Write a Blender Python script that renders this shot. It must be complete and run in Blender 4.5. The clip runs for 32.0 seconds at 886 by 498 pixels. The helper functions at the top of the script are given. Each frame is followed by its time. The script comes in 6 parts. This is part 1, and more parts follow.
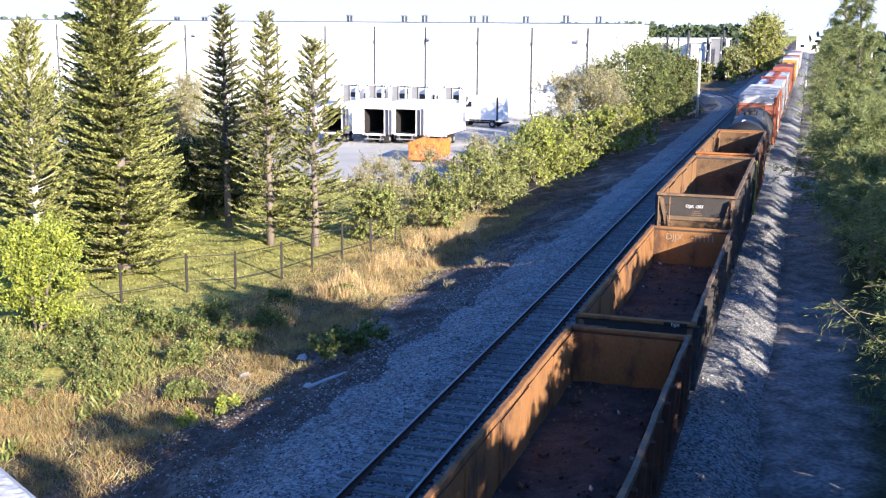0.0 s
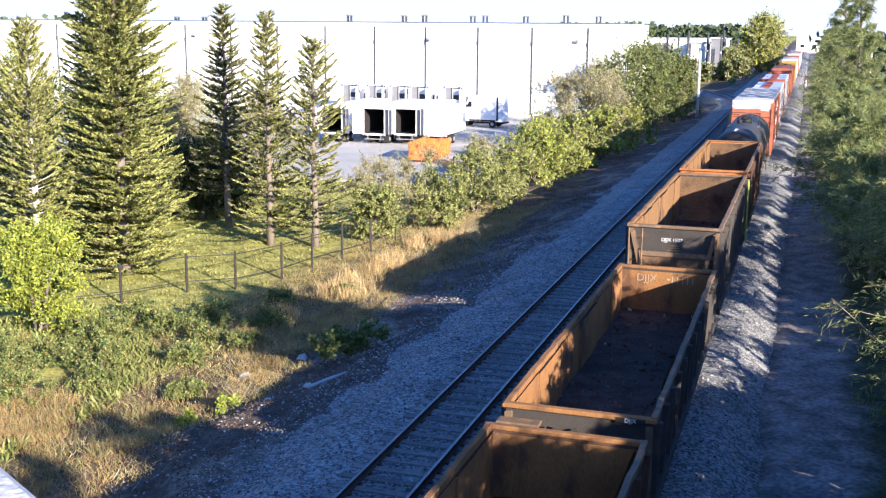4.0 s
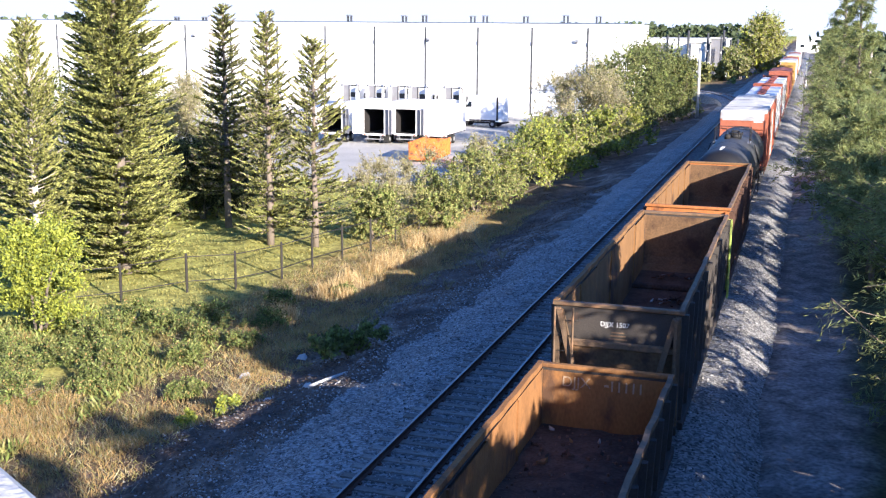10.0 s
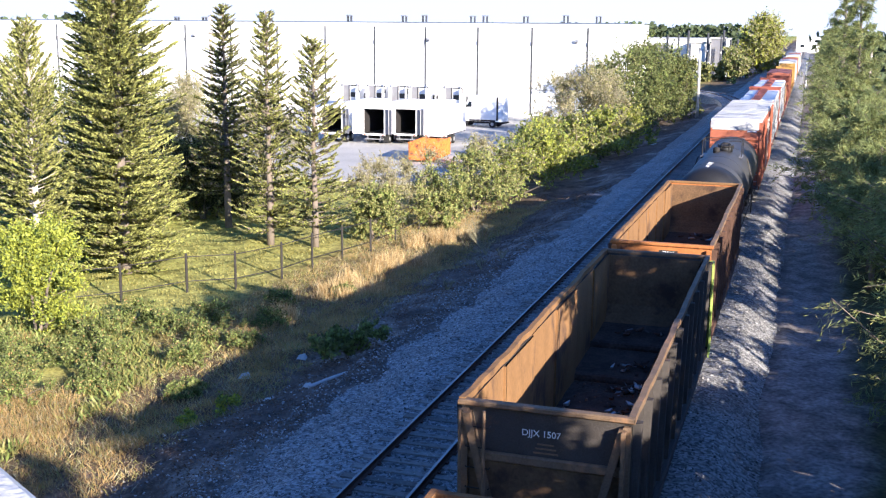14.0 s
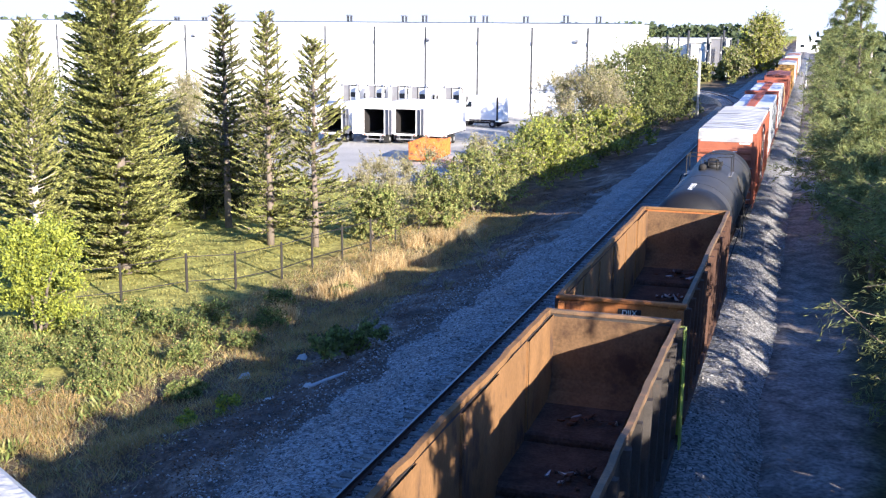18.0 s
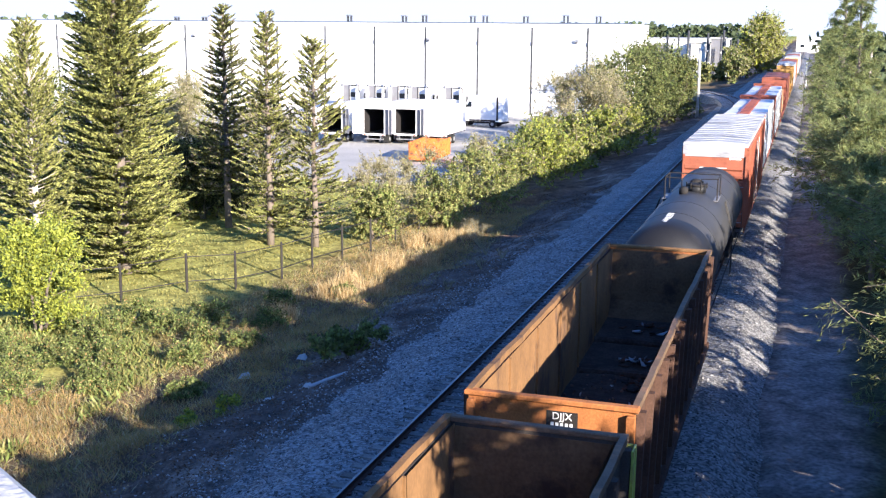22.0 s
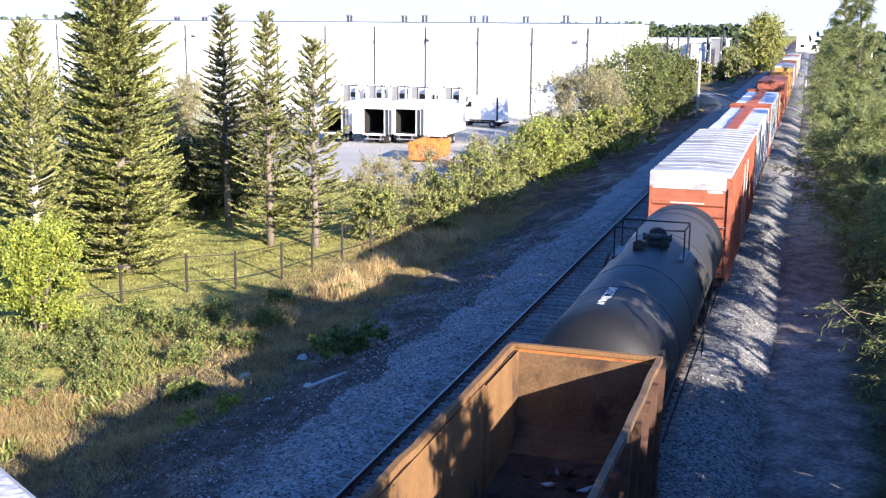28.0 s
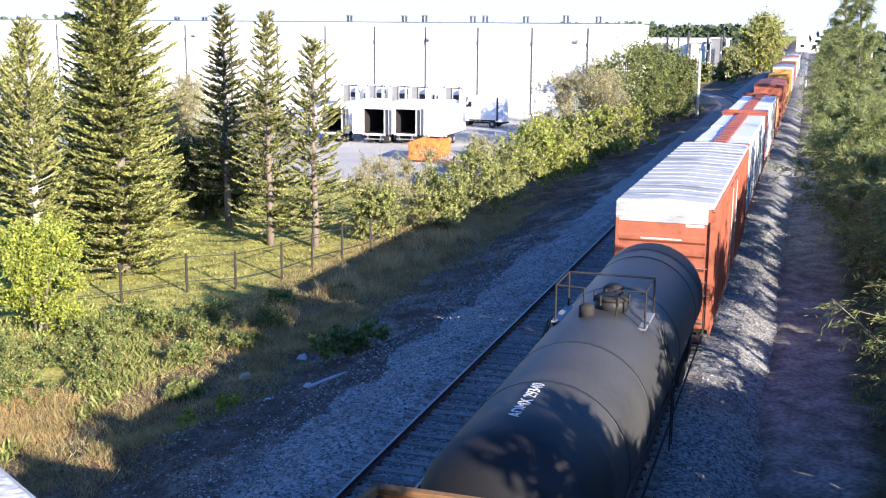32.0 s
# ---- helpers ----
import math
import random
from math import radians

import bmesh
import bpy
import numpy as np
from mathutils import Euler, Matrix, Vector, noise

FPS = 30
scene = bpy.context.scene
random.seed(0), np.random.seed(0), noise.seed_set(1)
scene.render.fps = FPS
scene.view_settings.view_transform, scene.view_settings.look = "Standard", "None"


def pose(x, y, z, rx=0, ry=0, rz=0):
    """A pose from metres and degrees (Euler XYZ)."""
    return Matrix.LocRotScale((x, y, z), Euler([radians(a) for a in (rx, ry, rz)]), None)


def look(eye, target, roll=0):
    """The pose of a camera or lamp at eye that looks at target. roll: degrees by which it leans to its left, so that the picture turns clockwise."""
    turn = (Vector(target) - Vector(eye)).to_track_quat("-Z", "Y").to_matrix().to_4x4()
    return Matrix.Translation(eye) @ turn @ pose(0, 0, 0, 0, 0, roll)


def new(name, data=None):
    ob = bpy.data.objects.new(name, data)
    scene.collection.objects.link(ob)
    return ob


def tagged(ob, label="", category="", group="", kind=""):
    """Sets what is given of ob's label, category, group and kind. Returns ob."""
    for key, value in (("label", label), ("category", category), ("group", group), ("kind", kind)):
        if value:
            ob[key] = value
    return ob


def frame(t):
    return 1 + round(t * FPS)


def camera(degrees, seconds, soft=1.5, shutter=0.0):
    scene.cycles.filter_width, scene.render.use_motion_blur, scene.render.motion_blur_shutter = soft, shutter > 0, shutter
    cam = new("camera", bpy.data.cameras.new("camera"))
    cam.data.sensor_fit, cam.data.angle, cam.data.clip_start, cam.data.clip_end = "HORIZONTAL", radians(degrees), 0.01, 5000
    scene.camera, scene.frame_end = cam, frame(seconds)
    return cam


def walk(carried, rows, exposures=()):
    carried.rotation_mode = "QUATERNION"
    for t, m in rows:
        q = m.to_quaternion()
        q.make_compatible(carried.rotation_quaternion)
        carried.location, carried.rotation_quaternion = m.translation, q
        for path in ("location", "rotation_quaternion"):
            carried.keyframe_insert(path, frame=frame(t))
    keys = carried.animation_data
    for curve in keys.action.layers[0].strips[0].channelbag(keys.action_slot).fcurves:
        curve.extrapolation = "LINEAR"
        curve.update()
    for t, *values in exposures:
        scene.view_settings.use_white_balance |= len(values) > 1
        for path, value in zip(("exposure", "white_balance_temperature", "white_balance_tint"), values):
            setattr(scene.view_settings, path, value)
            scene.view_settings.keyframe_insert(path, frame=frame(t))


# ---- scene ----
cam = camera(43.85, 32.0, soft=1.25)
EYE = Vector((8.484, 0.0, 10.086))
YAW, PITCH = 0.3163, 0.1975
AIM = EYE + 40 * Vector((-math.sin(YAW) * math.cos(PITCH), math.cos(YAW) * math.cos(PITCH), -math.sin(PITCH)))
walk(cam, [(0.0, look(EYE, AIM, 0.5)), (32.0, look(EYE, AIM, 0.5))], exposures=[(0.0, 1.72, 4800, 20), (32.0, 1.72, 4800, 20)])

# ---- light ----
SUN_TO = Vector((1.0, -0.76, 0.405)).normalized()
SUN_EL = math.asin(SUN_TO.z)
SUN_AZ = math.atan2(SUN_TO.x, SUN_TO.y)
world = bpy.data.worlds.new("sky")
scene.world = world
world.use_nodes = True
wn = world.node_tree.nodes
sky = wn.new("ShaderNodeTexSky")
sky.sky_type, sky.sun_disc = "NISHITA", False
sky.sun_elevation, sky.sun_rotation = SUN_EL, SUN_AZ
sky.air_density, sky.dust_density, sky.ozone_density = 1.0, 0.5, 5.0
wn["Background"].inputs["Strength"].default_value = 0.068
world.node_tree.links.new(sky.outputs[0], wn["Background"].inputs[0])
sun = new("sun", bpy.data.lights.new("sun", "SUN"))
sun.data.energy, sun.data.angle, sun.data.color = 5.0, radians(0.55), (1.0, 0.765, 0.43)
sun.matrix_world = look(SUN_TO * 60, (0, 0, 0))


# ---- materials ----
def material(name, base, rough=0.8, metal=0.0, spread=0.25, scale=6.0, fine=60.0, bump=0.3, stain=None, stain_amount=0.0,
             stain_scale=1.2, rand=0.0, island=0.0, spec=0.4, space="Object", stretch=(1, 1, 1), thin=0.0):
    """A surface with variation at two scales, optional stains, and bump."""
    m = bpy.data.materials.new(name)
    m.use_nodes = True
    nt = m.node_tree
    N, L = nt.nodes, nt.links
    b = N["Principled BSDF"]
    tc = N.new("ShaderNodeTexCoord")
    mp = N.new("ShaderNodeMapping")
    mp.inputs["Scale"].default_value = stretch
    L.new(tc.outputs[space], mp.inputs[0])
    big = N.new("ShaderNodeTexNoise")
    big.inputs["Scale"].default_value, big.inputs["Detail"].default_value = scale, 5
    small = N.new("ShaderNodeTexNoise")
    small.inputs["Scale"].default_value, small.inputs["Detail"].default_value = fine, 3
    L.new(mp.outputs[0], big.inputs[0])
    L.new(mp.outputs[0], small.inputs[0])
    add = N.new("ShaderNodeMath")
    add.operation = "ADD"
    L.new(big.outputs[0], add.inputs[0])
    L.new(small.outputs[0], add.inputs[1])
    rng = N.new("ShaderNodeMapRange")
    rng.inputs[1].default_value, rng.inputs[2].default_value = 0.6, 1.4
    rng.inputs[3].default_value, rng.inputs[4].default_value = 1 - spread, 1 + spread
    L.new(add.outputs[0], rng.inputs[0])
    value = rng.outputs[0]
    if rand or island:
        src = N.new("ShaderNodeObjectInfo").outputs["Random"] if rand else N.new("ShaderNodeNewGeometry").outputs["Random Per Island"]
        r2 = N.new("ShaderNodeMapRange")
        a = rand or island
        r2.inputs[3].default_value, r2.inputs[4].default_value = 1 - a, 1 + a
        L.new(src, r2.inputs[0])
        mul = N.new("ShaderNodeMath")
        mul.operation = "MULTIPLY"
        L.new(value, mul.inputs[0])
        L.new(r2.outputs[0], mul.inputs[1])
        value = mul.outputs[0]
    mix = N.new("ShaderNodeVectorMath")
    mix.operation = "SCALE"
    mix.inputs[0].default_value = base
    L.new(value, mix.inputs["Scale"])
    colour = mix.outputs[0]
    if stain:
        sn = N.new("ShaderNodeTexNoise")
        sn.inputs["Scale"].default_value, sn.inputs["Detail"].default_value = stain_scale, 8
        sn.inputs["Roughness"].default_value = 0.65
        L.new(mp.outputs[0], sn.inputs[0])
        sr = N.new("ShaderNodeMapRange")
        sr.inputs[1].default_value, sr.inputs[2].default_value = 0.62 - 0.25 * stain_amount, 0.74 - 0.25 * stain_amount
        L.new(sn.outputs[0], sr.inputs[0])
        mc = N.new("ShaderNodeMix")
        mc.data_type = "RGBA"
        L.new(sr.outputs[0], mc.inputs[0])
        L.new(colour, mc.inputs[6])
        mc.inputs[7].default_value = (*stain, 1)
        colour = mc.outputs[2]
    L.new(colour, b.inputs["Base Color"])
    b.inputs["Roughness"].default_value, b.inputs["Metallic"].default_value = rough, metal
    b.inputs["Specular IOR Level"].default_value = spec
    if thin:
        tr = N.new("ShaderNodeBsdfTranslucent")
        L.new(colour, tr.inputs[0])
        ms = N.new("ShaderNodeMixShader")
        ms.inputs[0].default_value = thin
        L.new(b.outputs[0], ms.inputs[1])
        L.new(tr.outputs[0], ms.inputs[2])
        L.new(ms.outputs[0], N["Material Output"].inputs[0])
    if bump:
        bp = N.new("ShaderNodeBump")
        bp.inputs["Strength"].default_value, bp.inputs["Distance"].default_value = bump, 0.02
        L.new(add.outputs[0], bp.inputs["Height"])
        L.new(bp.outputs[0], b.inputs["Normal"])
    return m


RUST = material("rusted_steel", (0.08, 0.042, 0.026), 0.85, 0.0, 0.45, 2.2, 26, 0.5, (0.055, 0.028, 0.018), 0.35, 1.4)
RUST_IN = material("rust_lining", (0.215, 0.118, 0.043), 0.9, 0.0, 0.28, 1.6, 18, 0.4, (0.075, 0.045, 0.03), 0.33, 1.1, stretch=(1, 1, 0.5))
RUST_LOW = material("orange_rust_lining", (0.25, 0.122, 0.038), 0.9, 0.0, 0.3, 1.6, 18, 0.4, (0.10, 0.055, 0.03), 0.33, 1.1, stretch=(1, 1, 0.5))
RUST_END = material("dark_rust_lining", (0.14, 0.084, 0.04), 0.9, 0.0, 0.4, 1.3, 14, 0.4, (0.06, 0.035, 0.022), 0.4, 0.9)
RUBBLE = material("rusty_crumbs", (0.11, 0.07, 0.048), 0.95, 0.0, 0.5, 4, 30, 0.5, island=0.7)
RUST_ORANGE = material("orange_rust", (0.38, 0.145, 0.035), 0.8, 0.0, 0.35, 2.4, 24, 0.4, (0.10, 0.04, 0.02), 0.3, 1.2)
CHORD = material("worn_top_chord", (0.16, 0.108, 0.064), 0.75, 0.1, 0.35, 3.0, 30, 0.3, (0.28, 0.16, 0.08), 0.4, 2.0)
DARK_GONDOLA = material("black_brown_paint", (0.05, 0.043, 0.038), 0.7, 0.0, 0.4, 2.0, 30, 0.3, (0.12, 0.065, 0.035), 0.12, 1.3)
FLOOR_SCRAP = material("rusty_floor_dirt", (0.058, 0.042, 0.033), 0.95, 0.0, 0.7, 1.6, 14, 0.9, (0.03, 0.022, 0.018), 0.5, 1.1)
BLACK_STEEL = material("underframe_grime", (0.03, 0.027, 0.025), 0.8, 0.2, 0.4, 5, 40, 0.4)
WHEEL_STEEL = material("wheel_steel", (0.09, 0.06, 0.045), 0.6, 0.6, 0.3, 8, 40, 0.2)
TANK_BLACK = material("black_tank_paint", (0.052, 0.051, 0.051), 0.52, 0.0, 0.25, 0.8, 14, 0.04, (0.035, 0.034, 0.033), 0.25, 0.5)
TANK_BAND = material("dull_tank_band", (0.022, 0.022, 0.023), 0.55, 0.0, 0.3, 1.0, 20, 0.08)
WHITE_PAINT = material("white_marking", (0.8, 0.8, 0.78), 0.6, 0.0, 0.08, 6, 40, 0.0)
CHALK = material("worn_chalk", (0.33, 0.25, 0.17), 0.9, 0.0, 0.2, 6, 30, 0.0, (0.18, 0.11, 0.06), 0.35, 5.0)
BOX_RED = material("boxcar_red_paint", (0.33, 0.11, 0.055), 0.6, 0.0, 0.28, 1.4, 30, 0.15, (0.20, 0.06, 0.03), 0.3, 0.8)
ROOF_WHITE = material("white_roof_coating", (0.46, 0.46, 0.46), 0.6, 0.0, 0.08, 1.2, 25, 0.1, (0.17, 0.17, 0.18), 0.42, 1.1, stretch=(0.22, 1.0, 1.0))
WRAP_WHITE = material("white_lumber_wrap", (0.66, 0.67, 0.69), 0.45, 0.0, 0.1, 2.5, 20, 0.3, (0.55, 0.57, 0.62), 0.2, 1.1)
BEAM_RED = material("centre_beam_red", (0.30, 0.09, 0.05), 0.65, 0.0, 0.3, 1.5, 30, 0.2, (0.16, 0.05, 0.03), 0.3, 0.9)
LIME_PAINT = material("yellow_green_paint", (0.40, 0.50, 0.10), 0.55, 0.0, 0.2, 2.0, 25, 0.1, (0.25, 0.24, 0.08), 0.25, 1.5)
TANK_SHADE = material("tank_end_shade", (0.012, 0.012, 0.014), 0.6, 0.0, 0.3, 1.0, 20, 0.08, (0.03, 0.028, 0.026), 0.2, 0.8)
# Plain dull grey; on the trailers' right doors it stands for shade.
GREY_AND_DOOR_SHADE = material("dull_grey_and_door_shade", (0.20, 0.20, 0.215), 0.6, 0.0, 0.15, 1.5, 20, 0.05)
YELLOW = material("yellow_flatcar_paint", (0.42, 0.24, 0.05), 0.65, 0.0, 0.25, 1.5, 30, 0.2, (0.25, 0.12, 0.04), 0.3, 0.9)
LUMBER = material("bare_lumber", (0.50, 0.32, 0.16), 0.8, 0.0, 0.3, 2.0, 40, 0.3, stretch=(4, 0.4, 4))
RAIL = material("rail_side_rust", (0.085, 0.052, 0.038), 0.8, 0.2, 0.3, 6, 60, 0.3)
RAIL_TOP = material("polished_rail_head", (0.24, 0.23, 0.23), 0.45, 1.0, 0.1, 3, 40, 0.02)
TIE = material("concrete_tie", (0.22, 0.21, 0.195), 0.95, 0.0, 0.35, 5, 50, 0.5, (0.12, 0.10, 0.085), 0.3, 3.0, rand=0.25)
STONE = material("ballast_stone", (0.29, 0.285, 0.28), 0.95, 0.0, 0.5, 3, 40, 0.5, island=0.75)
CONCRETE = material("pale_concrete", (0.55, 0.54, 0.51), 0.9, 0.0, 0.15, 2.5, 50, 0.3, (0.35, 0.34, 0.31), 0.2, 1.5)
WALL_WHITE = material("white_painted_wall", (0.80, 0.80, 0.79), 0.75, 0.0, 0.03, 0.3, 6, 0.05)
JOINT = material("panel_joint_sealant", (0.055, 0.058, 0.065), 0.8, 0.0, 0.2, 3, 20, 0.0)
ROOF_EDGE = material("blue_grey_coping", (0.12, 0.15, 0.20), 0.6, 0.1, 0.1, 1, 10, 0.0)
GALV = material("galvanised_steel", (0.45, 0.45, 0.45), 0.45, 0.7, 0.15, 4, 40, 0.05)
TRUCK_WHITE = material("white_truck_paint", (0.82, 0.82, 0.82), 0.4, 0.0, 0.05, 1.5, 20, 0.02)
TRUCK_DARK = material("dark_trailer_inside", (0.025, 0.022, 0.022), 0.9, 0.0, 0.3, 2, 20, 0.1)
RUBBER = material("black_rubber", (0.02, 0.02, 0.02), 0.85, 0.0, 0.2, 8, 40, 0.2)
GLASS_DARK = material("dark_window_glass", (0.02, 0.025, 0.03), 0.08, 0.0, 0.1, 1, 5, 0.0, spec=0.6)
ORANGE = material("orange_skip_paint", (0.72, 0.21, 0.03), 0.6, 0.0, 0.3, 1.8, 12, 0.2, (0.16, 0.06, 0.03), 0.42, 2.2)
BARK = material("grey_bark", (0.20, 0.165, 0.13), 0.95, 0.0, 0.4, 4, 40, 0.6, stretch=(1, 1, 0.3))
PALE_BARK = material("pale_bark", (0.46, 0.40, 0.34), 0.95, 0.0, 0.35, 4, 40, 0.5, stretch=(1, 1, 0.3))
PINE = material("pine_foliage", (0.36, 0.37, 0.095), 0.75, 0.0, 0.35, 0.5, 4, 0.0, island=0.45, spec=0.2, thin=0.2)
# Darker pine foliage; also stands in for shade on the pines at the back.
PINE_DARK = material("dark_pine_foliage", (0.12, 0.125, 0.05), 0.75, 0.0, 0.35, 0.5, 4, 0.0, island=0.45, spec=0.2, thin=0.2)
SHEOAK = material("feathery_needles", (0.25, 0.285, 0.105), 0.8, 0.0, 0.35, 0.5, 4, 0.0, island=0.3, spec=0.1, thin=0.38)
LEAF_LIME = material("lime_leaves", (0.33, 0.36, 0.038), 0.6, 0.0, 0.3, 0.8, 5, 0.0, island=0.4, spec=0.3, thin=0.2)
LEAF_GREEN = material("green_leaves", (0.19, 0.235, 0.055), 0.6, 0.0, 0.3, 0.8, 5, 0.0, island=0.45, spec=0.3, thin=0.2)
LEAF_DARK = material("dark_green_leaves", (0.13, 0.145, 0.045), 0.6, 0.0, 0.35, 0.8, 5, 0.0, island=0.45, spec=0.3, thin=0.2)
# Near-black leaves hold the shade under the pines in their colour.
SHADED_LEAF = material("leaves_coloured_as_shade", (0.035, 0.045, 0.022), 0.7, 0.0, 0.3, 0.8, 5, 0.0, island=0.4, spec=0.2, thin=0.15)
LEAF_DRY = material("dry_khaki_twigs", (0.38, 0.34, 0.20), 0.8, 0.0, 0.3, 0.8, 5, 0.0, island=0.4, spec=0.2, thin=0.3)
LEAF_OLIVE = material("olive_leaves", (0.28, 0.275, 0.09), 0.7, 0.0, 0.3, 0.8, 5, 0.0, island=0.45, spec=0.2, thin=0.2)
GRASS_DRY = material("dry_grass_blades", (0.47, 0.325, 0.135), 0.85, 0.0, 0.45, 0.5, 1.6, 0.0, island=0.2, spec=0.15, thin=0.35)
GRASS_GREEN = material("green_grass_blades", (0.33, 0.305, 0.09), 0.8, 0.0, 0.3, 0.5, 4, 0.0, island=0.25, spec=0.15, thin=0.35)
STRAW = material("pale_straw_blades", (0.68, 0.53, 0.27), 0.85, 0.0, 0.3, 0.5, 2, 0.0, island=0.2, spec=0.15, thin=0.3)
DEAD_LEAF = material("dead_leaves", (0.14, 0.09, 0.055), 0.9, 0.0, 0.3, 0.8, 5, 0.0, island=0.4, spec=0.1)
FAR_TREES = material("distant_woods", (0.07, 0.09, 0.045), 0.9, 0.0, 0.3, 0.05, 0.4, 0.0, island=0.35, spec=0.1)
FENCE_DARK = material("weathered_fence_steel", (0.05, 0.045, 0.04), 0.6, 0.4, 0.25, 6, 40, 0.1)
LITTER = material("white_litter", (0.52, 0.52, 0.51), 0.6, 0.0, 0.12, 6, 30, 0.2)
ASPHALT = material("pale_yard_concrete", (0.46, 0.44, 0.40), 0.9, 0.0, 0.2, 0.25, 6, 0.2, (0.30, 0.29, 0.27), 0.3, 0.08)
OLD_RED = material("faded_box_red", (0.30, 0.10, 0.06), 0.7, 0.0, 0.25, 1.2, 20, 0.1)
TARP_BLUE = material("pale_blue_wrap", (0.50, 0.55, 0.68), 0.5, 0.0, 0.15, 2, 20, 0.2)


# Emitting surface that stands in for the white sky near the horizon.
def sky_ring_material():
    m = bpy.data.materials.new("glowing_sky_ring")
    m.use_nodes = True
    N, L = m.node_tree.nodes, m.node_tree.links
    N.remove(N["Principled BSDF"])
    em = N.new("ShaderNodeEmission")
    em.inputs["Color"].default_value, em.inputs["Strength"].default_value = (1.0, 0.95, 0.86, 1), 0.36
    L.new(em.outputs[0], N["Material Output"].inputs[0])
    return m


SKY_RING = sky_ring_material()


# ---- mesh helpers ----
def link_mesh(name, verts, faces, mats, parent=None, smooth=False, label="", fmat=None):
    me = bpy.data.meshes.new(name)
    me.from_pydata(verts, [], faces)
    for m in (mats if isinstance(mats, (list, tuple)) else [mats]):
        me.materials.append(m)
    if fmat is not None:
        me.polygons.foreach_set("material_index", fmat)
    if smooth:
        me.polygons.foreach_set("use_smooth", [True] * len(me.polygons))
    me.update()
    ob = new(name, me)
    if parent is not None:
        ob.parent = parent
    if label:
        ob["label"] = label
    return ob


class Shape:
    """Collects simple solids into one mesh."""

    def __init__(self):
        self.v, self.f = [], []

    def quadbox(self, lo, hi):
        """Eight corners: four below, four above."""
        b = len(self.v)
        self.v += [tuple(p) for p in lo] + [tuple(p) for p in hi]
        self.f += [(b + 3, b + 2, b + 1, b), (b + 4, b + 5, b + 6, b + 7)]
        for i in range(4):
            j = (i + 1) % 4
            self.f.append((b + i, b + j, b + 4 + j, b + 4 + i))
        return self

    def box(self, x0, x1, y0, y1, z0, z1, bevel=0.0):
        c = min(bevel, (x1 - x0) / 3, (y1 - y0) / 3, (z1 - z0) / 3)
        if c <= 0:
            return self.quadbox([(x0, y0, z0), (x1, y0, z0), (x1, y1, z0), (x0, y1, z0)], [(x0, y0, z1), (x1, y0, z1), (x1, y1, z1), (x0, y1, z1)])
        b = len(self.v)
        rings = [(c, z0), (0, z0 + c), (0, z1 - c), (c, z1)]
        for k, z in rings:
            self.v += [(x0 + k, y0 + k, z), (x1 - k, y0 + k, z), (x1 - k, y1 - k, z), (x0 + k, y1 - k, z)]
        self.f.append((b + 3, b + 2, b + 1, b))
        for r in range(3):
            for i in range(4):
                j = (i + 1) % 4
                self.f.append((b + 4 * r + i, b + 4 * r + j, b + 4 * r + 4 + j, b + 4 * r + 4 + i))
        self.f.append((b + 12, b + 13, b + 14, b + 15))
        return self

    def tube(self, points, radii, n=8, caps=True):
        b = len(self.v)
        pts = [Vector(p) for p in points]
        if not isinstance(radii, (list, tuple)):
            radii = [radii] * len(pts)
        for i, p in enumerate(pts):
            d = (pts[min(i + 1, len(pts) - 1)] - pts[max(i - 1, 0)]).normalized()
            a = d.cross(Vector((0, 0, 1)) if abs(d.z) < 0.9 else Vector((1, 0, 0))).normalized()
            c = a.cross(d)
            for k in range(n):
                t = 2 * math.pi * k / n
                self.v.append(tuple(p + float(radii[i]) * (math.cos(t) * a + math.sin(t) * c)))
        for i in range(len(pts) - 1):
            for k in range(n):
                j = (k + 1) % n
                self.f.append((b + i * n + k, b + i * n + j, b + i * n + n + j, b + i * n + n + k))
        if caps:
            self.f.append(tuple(b + k for k in reversed(range(n))))
            self.f.append(tuple(b + (len(pts) - 1) * n + k for k in range(n)))
        return self

    def prism(self, outline, axis, a0, a1):
        """An outline of (u, v) drawn out along an axis: x gives (y, z), y gives (x, z), z gives (x, y)."""
        b, n = len(self.v), len(outline)
        for a in (a0, a1):
            for u, v in outline:
                self.v.append({"x": (a, u, v), "y": (u, a, v), "z": (u, v, a)}[axis])
        self.f += [tuple(b + k for k in reversed(range(n))), tuple(b + n + k for k in range(n))]
        for k in range(n):
            j = (k + 1) % n
            self.f.append((b + k, b + j, b + n + j, b + n + k))
        return self

    def to(self, name, mat, parent=None, label="", smooth=False):
        return link_mesh(name, self.v, self.f, mat, parent, smooth, label)


def part(name, shape, mat, parent, label="", smooth=False):
    return shape.to(name, mat, parent, label, smooth)


def thing(name, place, label, category, group=""):
    ob = new(name)
    ob.empty_display_size = 0.3
    ob.matrix_world = place if isinstance(place, Matrix) else pose(*place)
    return tagged(ob, label, category, group)


def structure(ob, label="", category=""):
    return tagged(ob, label, category, "", "structure")


